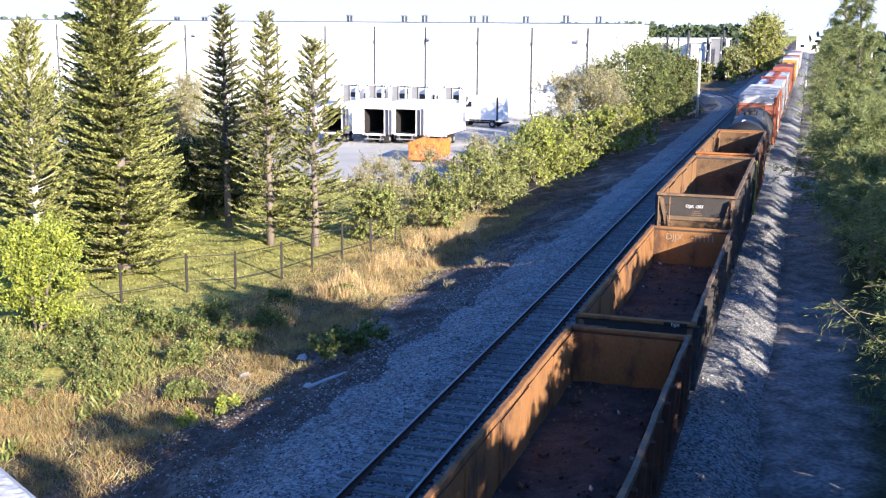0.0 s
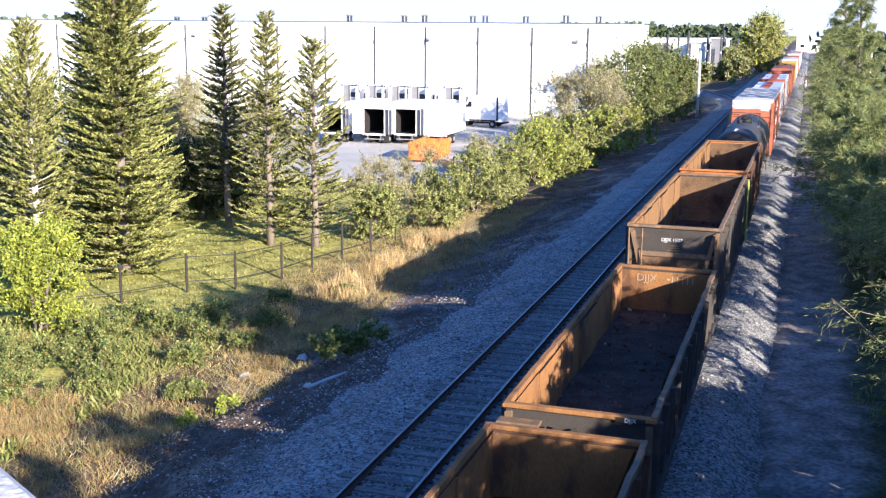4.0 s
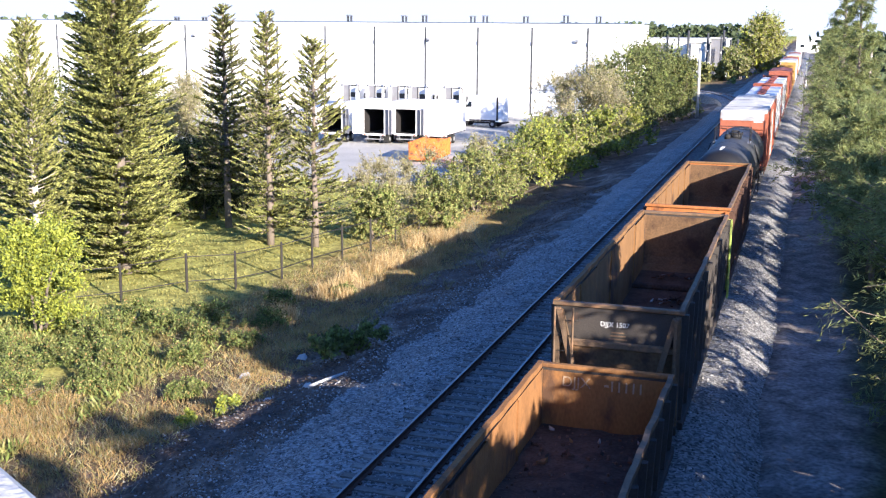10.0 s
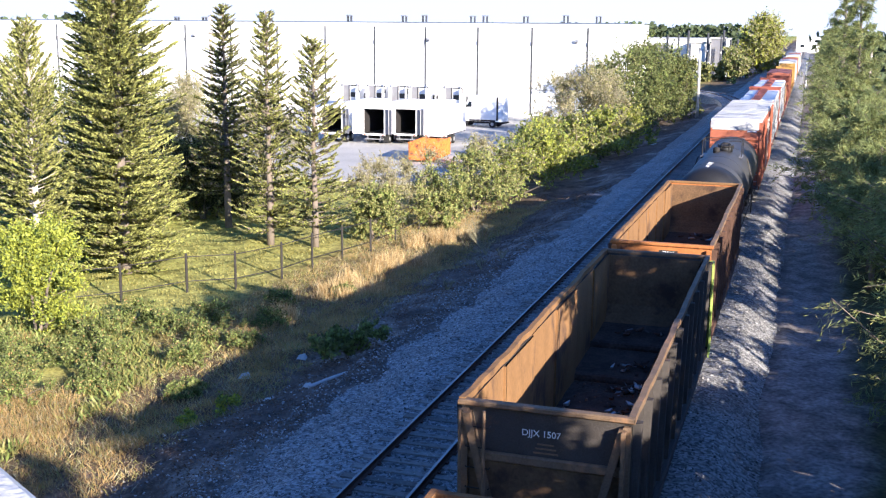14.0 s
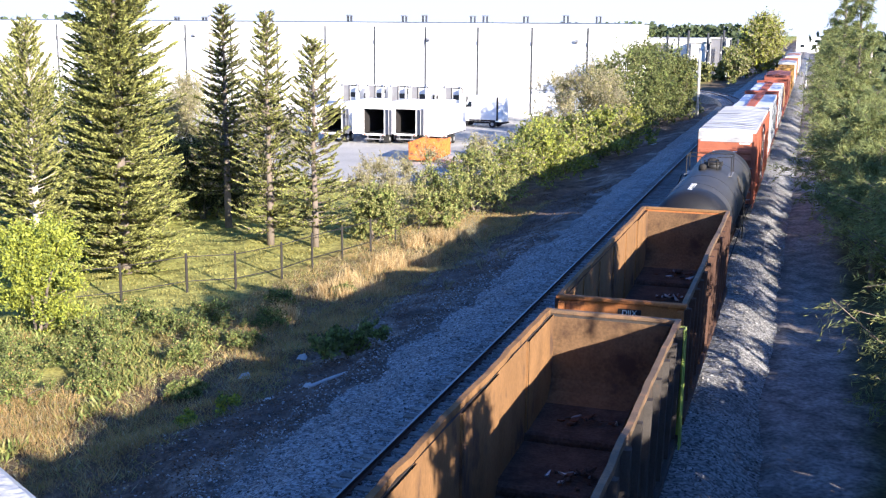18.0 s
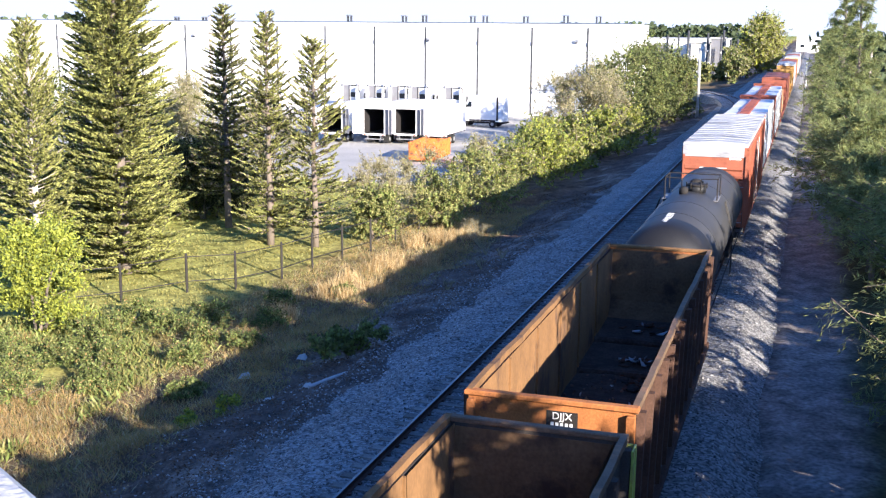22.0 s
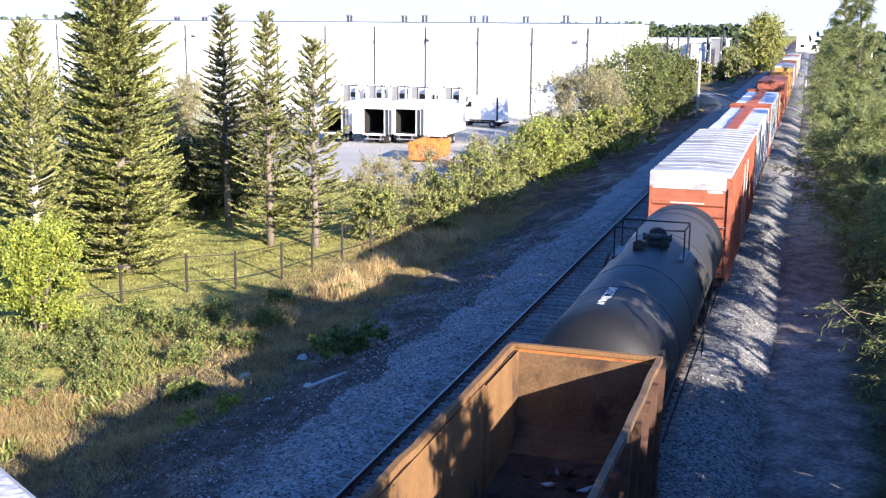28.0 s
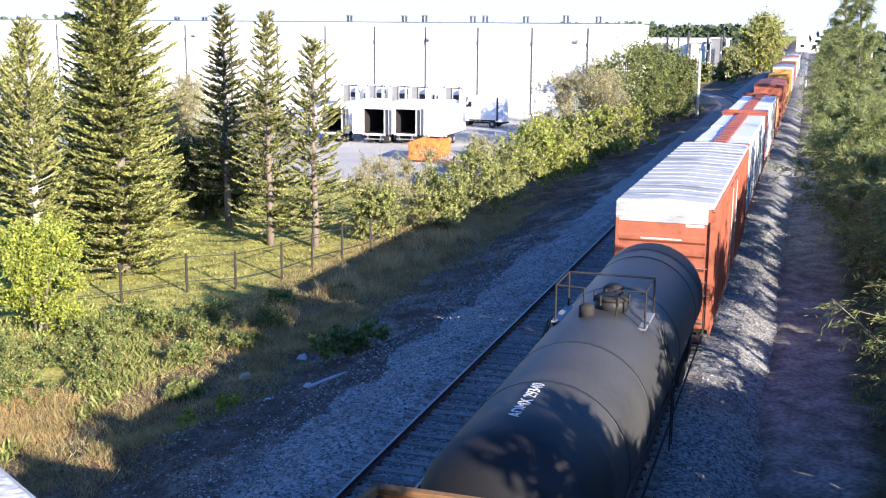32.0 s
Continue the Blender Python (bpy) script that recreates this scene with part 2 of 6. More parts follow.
def lettering(text, size, place, parent, mat, name="lettering"):
    cu = bpy.data.curves.new(name, "FONT")
    cu.body, cu.size, cu.extrude, cu.align_x, cu.align_y = text, size, 0.003, "CENTER", "CENTER"
    tmp = bpy.data.objects.new(name, cu)
    scene.collection.objects.link(tmp)
    me = bpy.data.meshes.new_from_object(tmp.evaluated_get(bpy.context.evaluated_depsgraph_get()))
    bpy.data.objects.remove(tmp)
    me.materials.clear()
    me.materials.append(mat)
    ob = new(name, me)
    ob.parent = parent
    ob.matrix_basis = place
    return ob


RNG = np.random.default_rng(7)


def shards(name, centres, along, across, mats, parent=None, label="", weights=None, fold=0.0):
    """Small pointed blades or leaves: each a kite of four corners round its centre, folded along its spine."""
    n = len(centres)
    side = np.cross(along, across)
    ln = np.linalg.norm(side, axis=1, keepdims=True)
    lift = side / np.maximum(ln, 1e-9) * np.linalg.norm(across, axis=1, keepdims=True) * fold
    v = np.empty((n, 4, 3))
    v[:, 0] = centres - along
    v[:, 1] = centres + across + lift - along * 0.1
    v[:, 2] = centres + along
    v[:, 3] = centres - across + lift - along * 0.1
    i = np.arange(n) * 4
    me = bpy.data.meshes.new(name)
    me.vertices.add(4 * n)
    me.vertices.foreach_set("co", v.reshape(-1))
    me.loops.add(6 * n)
    me.loops.foreach_set("vertex_index", np.stack([i, i + 1, i + 2, i, i + 2, i + 3], 1).reshape(-1).astype(np.int32))
    me.polygons.add(2 * n)
    me.polygons.foreach_set("loop_start", (np.arange(2 * n) * 3).astype(np.int32))
    for m in (mats if isinstance(mats, (list, tuple)) else [mats]):
        me.materials.append(m)
    if isinstance(mats, (list, tuple)) and len(mats) > 1:
        pick = RNG.choice(len(mats), n, p=weights)
        me.polygons.foreach_set("material_index", np.repeat(pick, 2).astype(np.int32))
    me.update(calc_edges=True)
    me.validate()
    ob = new(name, me)
    if parent is not None:
        ob.parent = parent
    if label:
        ob["label"] = label
    return ob


def unit(a):
    return a / np.maximum(np.linalg.norm(a, axis=-1, keepdims=True), 1e-9)


LATTICE = np.random.default_rng(11).uniform(-1, 1, (256, 256))


def vnoise(x, y, size, shift=0):
    """Smooth noise in -1..1 with bumps about size metres across."""
    u, v = np.asarray(x, float) / size + 37.3 + shift, np.asarray(y, float) / size + 91.7 + 3 * shift
    i, j = np.floor(u).astype(int), np.floor(v).astype(int)
    a, b = u - i, v - j
    a, b = a * a * (3 - 2 * a), b * b * (3 - 2 * b)
    L = LATTICE
    return ((1 - a) * (1 - b) * L[i % 256, j % 256] + a * (1 - b) * L[(i + 1) % 256, j % 256] + (1 - a) * b * L[i % 256, (j + 1) % 256] + a * b * L[(i + 1) % 256, (j + 1) % 256])


# ---- ground ----
GX = [-3000, -60, -30, -15, -11, -8.5, -6.2, -5.0, -4.0, 8.0, 8.4, 10.6, 13, 25, 60, 3000]
GZ = [-2.5, -2.5, -2.5, -2.45, -2.3, -1.95, -1.4, -1.0, -0.95, -0.85, -0.75, -0.72, -0.9, -1.6, -2.4, -2.4]


def ground_z(x, y):
    z = np.interp(x, GX, GZ)
    x, y = np.asarray(x, float), np.asarray(y, float)
    slope = np.exp(-((x + 8.5) / 3.5) ** 2)
    ruts = 1.5 * np.exp(-((x - 8.75) / 0.22) ** 2) + np.exp(-((x - 10.1) / 0.22) ** 2)
    near = (np.abs(x) < 40) * 1.0
    return z + slope * (0.26 * vnoise(x, y, 3.1) + 0.14 * vnoise(x, y, 1.1, 5)) - 0.05 * ruts + near * 0.03 * vnoise(x, y, 0.9, 9)


def sheet(name, xs, ys, zf, mat, smooth=True):
    X, Y = np.meshgrid(xs, ys, indexing="ij")
    Z = zf(X, Y)
    nx, ny = X.shape
    v = np.stack([X, Y, Z], -1).reshape(-1, 3)
    k = np.arange(nx * ny).reshape(nx, ny)
    f = np.stack([k[:-1, :-1], k[1:, :-1], k[1:, 1:], k[:-1, 1:]], -1).reshape(-1, 4)
    return link_mesh(name, v.tolist(), f.tolist(), mat, None, smooth)


def ground_material():
    m = bpy.data.materials.new("soil_and_turf")
    m.use_nodes = True
    N, L = m.node_tree.nodes, m.node_tree.links
    b = N["Principled BSDF"]
    geo = N.new("ShaderNodeNewGeometry")
    sep = N.new("ShaderNodeSeparateXYZ")
    L.new(geo.outputs["Position"], sep.inputs[0])
    wob = N.new("ShaderNodeTexNoise")
    wob.inputs["Scale"].default_value, wob.inputs["Detail"].default_value = 0.35, 6
    L.new(geo.outputs["Position"], wob.inputs[0])
    fine = N.new("ShaderNodeTexNoise")
    fine.inputs["Scale"].default_value, fine.inputs["Detail"].default_value = 7, 6
    L.new(geo.outputs["Position"], fine.inputs[0])
    xx = N.new("ShaderNodeMath")
    xx.operation = "MULTIPLY_ADD"
    L.new(wob.outputs[0], xx.inputs[0])
    xx.inputs[1].default_value = 2.0
    L.new(sep.outputs[0], xx.inputs[2])
    ramp = N.new("ShaderNodeValToRGB")
    ramp.color_ramp.interpolation = "LINEAR"
    rg = N.new("ShaderNodeMapRange")
    rg.inputs[1].default_value, rg.inputs[2].default_value = -30.0, 20.0
    L.new(xx.outputs[0], rg.inputs[0])
    L.new(rg.outputs[0], ramp.inputs[0])
    stops = [(-30, (0.30, 0.32, 0.065)), (-16.5, (0.37, 0.345, 0.09)), (-14.8, (0.26, 0.205, 0.07)), (-12.5, (0.195, 0.137, 0.065)), (-10.2, (0.16, 0.115, 0.065)), (-8.2, (0.14, 0.105, 0.075)), (-5.5, (0.12, 0.092, 0.075)), (-4, (0.12, 0.10, 0.085)),
             (8.6, (0.15, 0.14, 0.13)), (9.2, (0.28, 0.255, 0.24)), (11.0, (0.265, 0.235, 0.22)), (11.9, (0.085, 0.09, 0.04)), (18, (0.08, 0.09, 0.035))]
    el = ramp.color_ramp.elements
    el[0].color, el[1].color = (*stops[0][1], 1), (*stops[-1][1], 1)
    for x, c in stops[1:-1]:
        e = el.new((x + 30) / 50)
        e.color = (*c, 1)
    # bare pale sand where the foot of the bank has washed out
    sand_n = N.new("ShaderNodeTexNoise")
    sand_n.inputs["Scale"].default_value, sand_n.inputs["Detail"].default_value = 0.22, 7
    sand_n.inputs["Roughness"].default_value = 0.62
    L.new(geo.outputs["Position"], sand_n.inputs[0])
    sand_r = N.new("ShaderNodeMapRange")
    sand_r.inputs[1].default_value, sand_r.inputs[2].default_value = 0.50, 0.60
    L.new(sand_n.outputs[0], sand_r.inputs[0])
    foot = N.new("ShaderNodeMapRange")
    foot.inputs[1].default_value, foot.inputs[2].default_value = -9.6, -8.2
    L.new(sep.outputs[0], foot.inputs[0])
    foot2 = N.new("ShaderNodeMapRange")
    foot2.inputs[1].default_value, foot2.inputs[2].default_value, foot2.inputs[3].default_value, foot2.inputs[4].default_value = -4.5, -3.5, 0.9, 0.0
    L.new(sep.outputs[0], foot2.inputs[0])
    sm = N.new("ShaderNodeMath")
    sm.operation = "MULTIPLY"
    L.new(foot.outputs[0], sm.inputs[0])
    L.new(foot2.outputs[0], sm.inputs[1])
    sm2 = N.new("ShaderNodeMath")
    sm2.operation = "MULTIPLY"
    L.new(sm.outputs[0], sm2.inputs[0])
    L.new(sand_r.outputs[0], sm2.inputs[1])
    sandy = N.new("ShaderNodeMix")
    sandy.data_type = "RGBA"
    L.new(sm2.outputs[0], sandy.inputs[0])
    L.new(ramp.outputs[0], sandy.inputs[6])
    sandy.inputs[7].default_value = (0.27, 0.235, 0.20, 1)
    patch_n = N.new("ShaderNodeTexNoise")
    patch_n.inputs["Scale"].default_value, patch_n.inputs["Detail"].default_value = 1.1, 5
    L.new(geo.outputs["Position"], patch_n.inputs[0])
    pr = N.new("ShaderNodeMapRange")
    pr.inputs[1].default_value, pr.inputs[2].default_value, pr.inputs[3].default_value, pr.inputs[4].default_value = 0.35, 0.65, 0.6, 1.3
    L.new(patch_n.outputs[0], pr.inputs[0])
    ps = N.new("ShaderNodeVectorMath")
    ps.operation = "SCALE"
    L.new(sandy.outputs[2], ps.inputs[0])
    L.new(pr.outputs[0], ps.inputs["Scale"])
    sc = N.new("ShaderNodeVectorMath")
    sc.operation = "SCALE"
    L.new(ps.outputs[0], sc.inputs[0])
    r2 = N.new("ShaderNodeMapRange")
    r2.inputs[1].default_value, r2.inputs[2].default_value, r2.inputs[3].default_value, r2.inputs[4].default_value = 0.3, 0.7, 0.55, 1.4
    L.new(fine.outputs[0], r2.inputs[0])
    L.new(r2.outputs[0], sc.inputs["Scale"])
    L.new(sc.outputs[0], b.inputs["Base Color"])
    b.inputs["Roughness"].default_value = 0.95
    b.inputs["Specular IOR Level"].default_value = 0.2
    bp = N.new("ShaderNodeBump")
    bp.inputs["Strength"].default_value, bp.inputs["Distance"].default_value = 0.7, 0.06
    L.new(fine.outputs[0], bp.inputs["Height"])
    L.new(bp.outputs[0], b.inputs["Normal"])
    return m


ground_x = np.unique(np.concatenate([np.linspace(-3000, -100, 12), np.linspace(-100, -20, 17), np.linspace(-20, 14, 86), np.linspace(14, 60, 24), np.linspace(60, 3000, 12)]))
ground_y = np.unique(np.concatenate([np.linspace(-800, -20, 10), np.linspace(-20, 100, 241), np.linspace(100, 300, 60), np.linspace(300, 4000, 20)]))
structure(sheet("ground", ground_x, ground_y, ground_z, ground_material()), "sandy railway bank with dry turf and a dirt track", "ground")

# ---- yard, warehouse ----
yard = Shape().box(-130, -18.5, 84, 154.8, -2.6, -2.36)
structure(yard.to("pavement", ASPHALT), "worn pale asphalt truck yard", "yard")


def warehouse():
    w = thing("warehouse", (-68.6, 155, -2.4), "long white tilt-up concrete warehouse with a flat roof", "warehouse")
    half, depth, top = 53.4, 17.0, 13.3
    edges = [-half + 8.0 * 0] + [x for x in np.arange(-half + 4.76, half - 3, 8.0)] + [half]
    for i, (a, b) in enumerate(zip(edges[:-1], edges[1:])):
        part("panel", Shape().box(a + 0.03, b - 0.03, 0, 0.25, 0, top, 0.02), WALL_WHITE, w)
    for x in edges[1:-1]:
        part("joint", Shape().box(x - 0.14, x + 0.14, -0.012, 0.1, 0.4, top - 0.55), JOINT, w)
        part("downpipe_box", Shape().box(x - 0.10, x + 0.10, -0.16, -0.013, top - 3.1, top - 2.5, 0.03), JOINT, w)
    part("side_wall", Shape().box(half - 0.25, half, 0.26, depth, 0, top), WALL_WHITE, w)
    part("side_wall", Shape().box(-half, -half + 0.25, 0.26, depth, 0, top), WALL_WHITE, w)
    part("back_wall", Shape().box(-half, half, depth, depth + 0.25, 0, top), WALL_WHITE, w)
    part("roof", Shape().box(-half + 0.26, half - 0.26, 0.3, depth - 0.1, top - 0.9, top - 0.6), ROOF_WHITE, w)
    part("coping", Shape().box(-half - 0.08, half + 0.08, -0.10, 0.33, top, top + 0.14, 0.03), ROOF_EDGE, w)
    for x, h in ((10.0, 1.00), (18.9, 0.95), (22.1, 1.05), (29.6, 0.95), (31.5, 1.00), (37.6, 0.95), (43.5, 1.10), (48.2, 1.00), (-20, 0.6), (-15, 0.6)):
        v = part("roof_vent", Shape().box(x - 0.36, x - 0.20, 3, 3.5, top - 0.6, top + h, 0.03).box(x + 0.20, x + 0.36, 3, 3.5, top - 0.6, top + h, 0.03), JOINT, w)
        part("vent_hood", Shape().box(x - 0.45, x + 0.45, 2.9, 3.6, top + h + 0.01, top + h + 0.16, 0.04), GALV, v)
    for x, z in ((45.8, top - 2.45), (23.9, top - 2.4), (-15, top - 2.2)):
        l = part("wall_lamp", Shape().box(x - 0.26, x + 0.26, -0.4, -0.012, z - 0.1, z + 0.28, 0.08), GALV, w)
        part("lens", Shape().box(x - 0.2, x + 0.2, -0.36, -0.1, z - 0.22, z - 0.11, 0.03), GLASS_DARK, l)
    return w


warehouse()


def wheel_pair(parent, x, y, r, name="wheel"):
    for s in (-1, 1):
        wx = x + s * 0.95
        t = part(name, Shape().tube([(wx - 0.3, y, r), (wx - 0.25, y, r), (wx + 0.25, y, r), (wx + 0.3, y, r)], [r * 0.85, r, r, r * 0.85], 16), RUBBER, parent, "", True)
        part("hub", Shape().tube([(wx + s * 0.301, y, r), (wx + s * 0.34, y, r)], [r * 0.5, r * 0.4], 10), GALV, t)


def trailer(x, y, turn, open_doors=True, length=14.0):
    t = thing("box_trailer", (x, y, -2.36, 0, 0, turn), "white box trailer with its rear doors swung open" if open_doors else "white box trailer with closed rear doors", "trailer", "trailers in the yard")
    w, z0, z1 = 1.3, 1.15, 4.05
    part("side_panel", Shape().box(-w, -w + 0.06, 0, length, z0, z1, 0.01), TRUCK_WHITE, t)
    part("side_panel", Shape().box(w - 0.06, w, 0, length, z0, z1, 0.01), TRUCK_WHITE, t)
    part("roof", Shape().box(-w, w, 0, length, z1, z1 + 0.07, 0.02), TRUCK_WHITE, t)
    part("front_panel", Shape().box(-w + 0.06, w - 0.06, length - 0.06, length, z0, z1), TRUCK_WHITE, t)
    part("floor", Shape().box(-w + 0.06, w - 0.06, 0.02, length - 0.06, z0 - 0.1, z0 + 0.04), TRUCK_DARK, t)
    part("lining", Shape().box(-w + 0.065, -w + 0.09, 0.2, length - 0.1, z0 + 0.05, z1 - 0.05).box(w - 0.09, w - 0.065, 0.2, length - 0.1, z0 + 0.05, z1 - 0.05)
         .box(-w + 0.09, w - 0.09, length - 0.1, length - 0.07, z0 + 0.05, z1 - 0.05), TRUCK_DARK, t, "dark interior lining")
    part("rear_frame", Shape().box(-w - 0.01, -w + 0.13, -0.06, -0.004, z0 - 0.2, z1 + 0.05, 0.01).box(w - 0.13, w + 0.01, -0.06, -0.004, z0 - 0.2, z1 + 0.05, 0.01)
         .box(-w + 0.13, w - 0.13, -0.06, -0.004, z1 - 0.22, z1 + 0.05, 0.01).box(-w + 0.13, w - 0.13, -0.06, -0.004, z0 - 0.2, z0 + 0.02, 0.01), TRUCK_WHITE, t)
    if open_doors:
        for s in (-1, 1):
            # The right leaf is grey where the left is white: its unlit face, painted.
            d = part("door", Shape().quadbox([(s * w, -0.07, z0), (s * (w + 0.98), -0.62, z0), (s * (w + 1.0), -0.58, z0), (s * (w + 0.05), -0.06, z0)],
                                             [(s * w, -0.07, z1 - 0.2), (s * (w + 0.98), -0.62, z1 - 0.2), (s * (w + 1.0), -0.58, z1 - 0.2), (s * (w + 0.05), -0.06, z1 - 0.2)]), GREY_AND_DOOR_SHADE if s > 0 else TRUCK_WHITE, t)
            part("lock_rod", Shape().tube([(s * (w + 0.55), -0.42, z0 - 0.05), (s * (w + 0.55), -0.42, z1 - 0.15)], 0.03, 6), GALV, d)
    else:
        for s in (-1, 1):
            d = part("door", Shape().box(min(0.01 * s, s * (w - 0.13)), max(0.01 * s, s * (w - 0.13)), -0.05, -0.008, z0 + 0.03, z1 - 0.23, 0.01), TRUCK_WHITE, t)
            part("lock_rod", Shape().tube([(s * 0.3, -0.08, z0), (s * 0.3, -0.08, z1 - 0.2)], 0.03, 6), GALV, d)
    part("bumper", Shape().box(-1.1, 1.1, -0.05, 0.08, 0.5, 0.62, 0.02).box(-0.8, -0.7, -0.02, 0.06, 0.62, z0 - 0.1).box(0.7, 0.8, -0.02, 0.06, 0.62, z0 - 0.1), GALV, t)
    for s in (-1, 1):
        part("tail_lamp", Shape().box(s * 1.05 - 0.14, s * 1.05 + 0.14, -0.10, -0.062, z0 - 0.17, z0 - 0.05, 0.02), BOX_RED, t, "red tail lamps")
    for yy in (1.6, 2.9):
        wheel_pair(t, 0, yy, 0.5)
    part("mud_flap", Shape().box(-1.25, -0.65, 0.85, 0.88, 0.12, 0.75), RUBBER, t)
    part("mud_flap", Shape().box(0.65, 1.25, 0.85, 0.88, 0.12, 0.75), RUBBER, t)
    part("axle", Shape().tube([(-0.9, 1.6, 0.5), (0.9, 1.6, 0.5)], 0.09, 8).box(-0.5, 0.5, 1.0, 3.6, 0.7, 0.95), BLACK_STEEL, t)
    for s in (-1, 1):
        part("landing_leg", Shape().box(s * 0.9 - 0.07, s * 0.9 + 0.07, length - 3.2, length - 3.0, 0, z0 - 0.1), GALV, t)
    return t


def tractor(x, y, turn):
    t = thing("truck_tractor", (x, y, -2.36, 0, 0, turn), "white highway tractor with a tall sleeper cab", "truck", "tractors in the yard")
    part("cab", Shape().prism([(0.2, 0.9), (3.2, 0.9), (3.2, 2.0), (2.7, 2.95), (2.0, 3.85), (0.2, 3.95)], "x", -1.2, 1.2), TRUCK_WHITE, t)
    part("sleeper_back", Shape().box(-1.19, -0.2, 0.12, 0.196, 1.4, 3.8, 0.02), GREY_AND_DOOR_SHADE, t)
    part("sleeper_edge", Shape().box(-0.197, -0.08, 0.1, 0.196, 1.2, 3.9, 0.02).box(-1.26, -1.193, 0.1, 0.3, 1.2, 3.9, 0.02), BLACK_STEEL, t)
    part("deflector_frame", Shape().box(0.05, 1.25, 0.1, 0.19, 3.72, 3.86, 0.02).box(1.15, 1.27, 0.1, 0.19, 2.95, 3.715, 0.02), BLACK_STEEL, t)
    part("rear_window", Shape().box(0.05, 1.0, 0.14, 0.196, 2.35, 2.95, 0.02), GLASS_DARK, t)
    part("hood", Shape().prism([(3.21, 0.8), (5.2, 0.8), (5.3, 1.6), (3.21, 2.0)], "x", -0.9, 0.9), TRUCK_WHITE, t)
    part("windscreen", Shape().quadbox([(-1.05, 3.215, 2.05), (1.05, 3.215, 2.05), (1.05, 3.235, 2.07), (-1.05, 3.235, 2.07)],
                                       [(-1.0, 2.73, 2.93), (1.0, 2.73, 2.93), (1.0, 2.75, 2.95), (-1.0, 2.75, 2.95)]), GLASS_DARK, t)
    for s in (-1, 1):
        part("side_window", Shape().box(min(s * 1.205, s * 1.225), max(s * 1.205, s * 1.225), 1.9, 2.8, 1.95, 2.75), GLASS_DARK, t)
        part("exhaust_stack", Shape().tube([(s * 1.0, 0.05, 1.0), (s * 1.0, 0.05, 4.2)], 0.09, 8), GALV, t, "", True)
        part("mirror", Shape().box(s * 1.5 - 0.09, s * 1.5 + 0.09, 2.8, 2.95, 1.9, 2.7, 0.03), BLACK_STEEL, t)
        part("air_fairing", Shape().box(s * 1.1 - 0.04, s * 1.1 + 0.04, -0.6, 0.18, 1.0, 3.7, 0.02), TRUCK_WHITE, t)
    part("chassis", Shape().box(-0.5, 0.5, -4.0, 3.2, 0.6, 0.88, 0.03), BLACK_STEEL, t)
    part("fifth_wheel", Shape().box(-0.5, 0.5, -3.0, -1.8, 0.885, 1.05, 0.05), BLACK_STEEL, t)
    for yy in (-3.2, -1.9, 4.0):
        wheel_pair(t, 0, yy, 0.5)
    return t


def van(x, y, turn):
    t = thing("delivery_van", (x, y, -2.36, 0, 0, turn), "white delivery van with a tall rounded body", "van")
    body = [(0.0, 0.75), (0.0, 3.4), (0.12, 3.75), (0.5, 3.95), (4.3, 3.95), (4.75, 3.6), (5.15, 2.55), (6.0, 2.25), (6.25, 1.7), (6.25, 0.75)]
    part("body", Shape().prism(body, "x", -1.1, 1.1), TRUCK_WHITE, t)
    for s in (-1, 1):
        x0, x1 = sorted((s * 1.102, s * 1.125))
        part("side_window", Shape().prism([(4.25, 2.55), (4.25, 3.25), (4.62, 3.25), (4.98, 2.55)], "x", x0, x1), GLASS_DARK, t)
        part("rear_band", Shape().box(x0, x1, 0.55, 0.8, 0.9, 3.9), BLACK_STEEL, t, "dark upright seal at the rear")
        part("sill", Shape().box(x0, x1, 0.9, 4.6, 0.78, 0.98), BLACK_STEEL, t)
        part("mirror", Shape().box(min(s * 1.13, s * 1.36), max(s * 1.13, s * 1.36), 4.9, 5.02, 2.5, 2.95, 0.03), BLACK_STEEL, t)
    part("windscreen", Shape().quadbox([(-1.0, 5.145, 2.6), (1.0, 5.145, 2.6), (1.0, 5.17, 2.61), (-1.0, 5.17, 2.61)], [(-0.95, 4.79, 3.5), (0.95, 4.79, 3.5), (0.95, 4.81, 3.51), (-0.95, 4.81, 3.51)]), GLASS_DARK, t)
    part("rear_door", Shape().box(-0.95, -0.01, -0.03, -0.003, 0.9, 3.5).box(0.01, 0.95, -0.03, -0.003, 0.9, 3.5), TRUCK_WHITE, t)
    part("bumper", Shape().box(-1.1, 1.1, -0.15, -0.035, 0.5, 0.72, 0.03).box(-1.1, 1.1, 6.26, 6.36, 0.5, 0.8, 0.03), BLACK_STEEL, t)
    part("chassis", Shape().box(-0.5, 0.5, 0, 6.2, 0.45, 0.745, 0.03), BLACK_STEEL, t)
    for yy in (1.3, 5.3):
        wheel_pair(t, 0, yy, 0.45)
    return t


trailer(-36.2, 112.0, 0)
trailer(-32.9, 113.0, 0)
lettering("SEA", 0.55, pose(1.78, -0.39, 3.0, 90, 0, -29.3), trailer(-41.0, 111.5, 0), GLASS_DARK)
trailer(-29.7, 113.6, 0, False, 7.0)
for tx in (-54.1, -50.1, -46.6, -43.6, -38.6):
    tractor(tx, 147.5, 0).scale = (1.12, 1.12, 1.15)
van(-28.4, 138.0, 84)


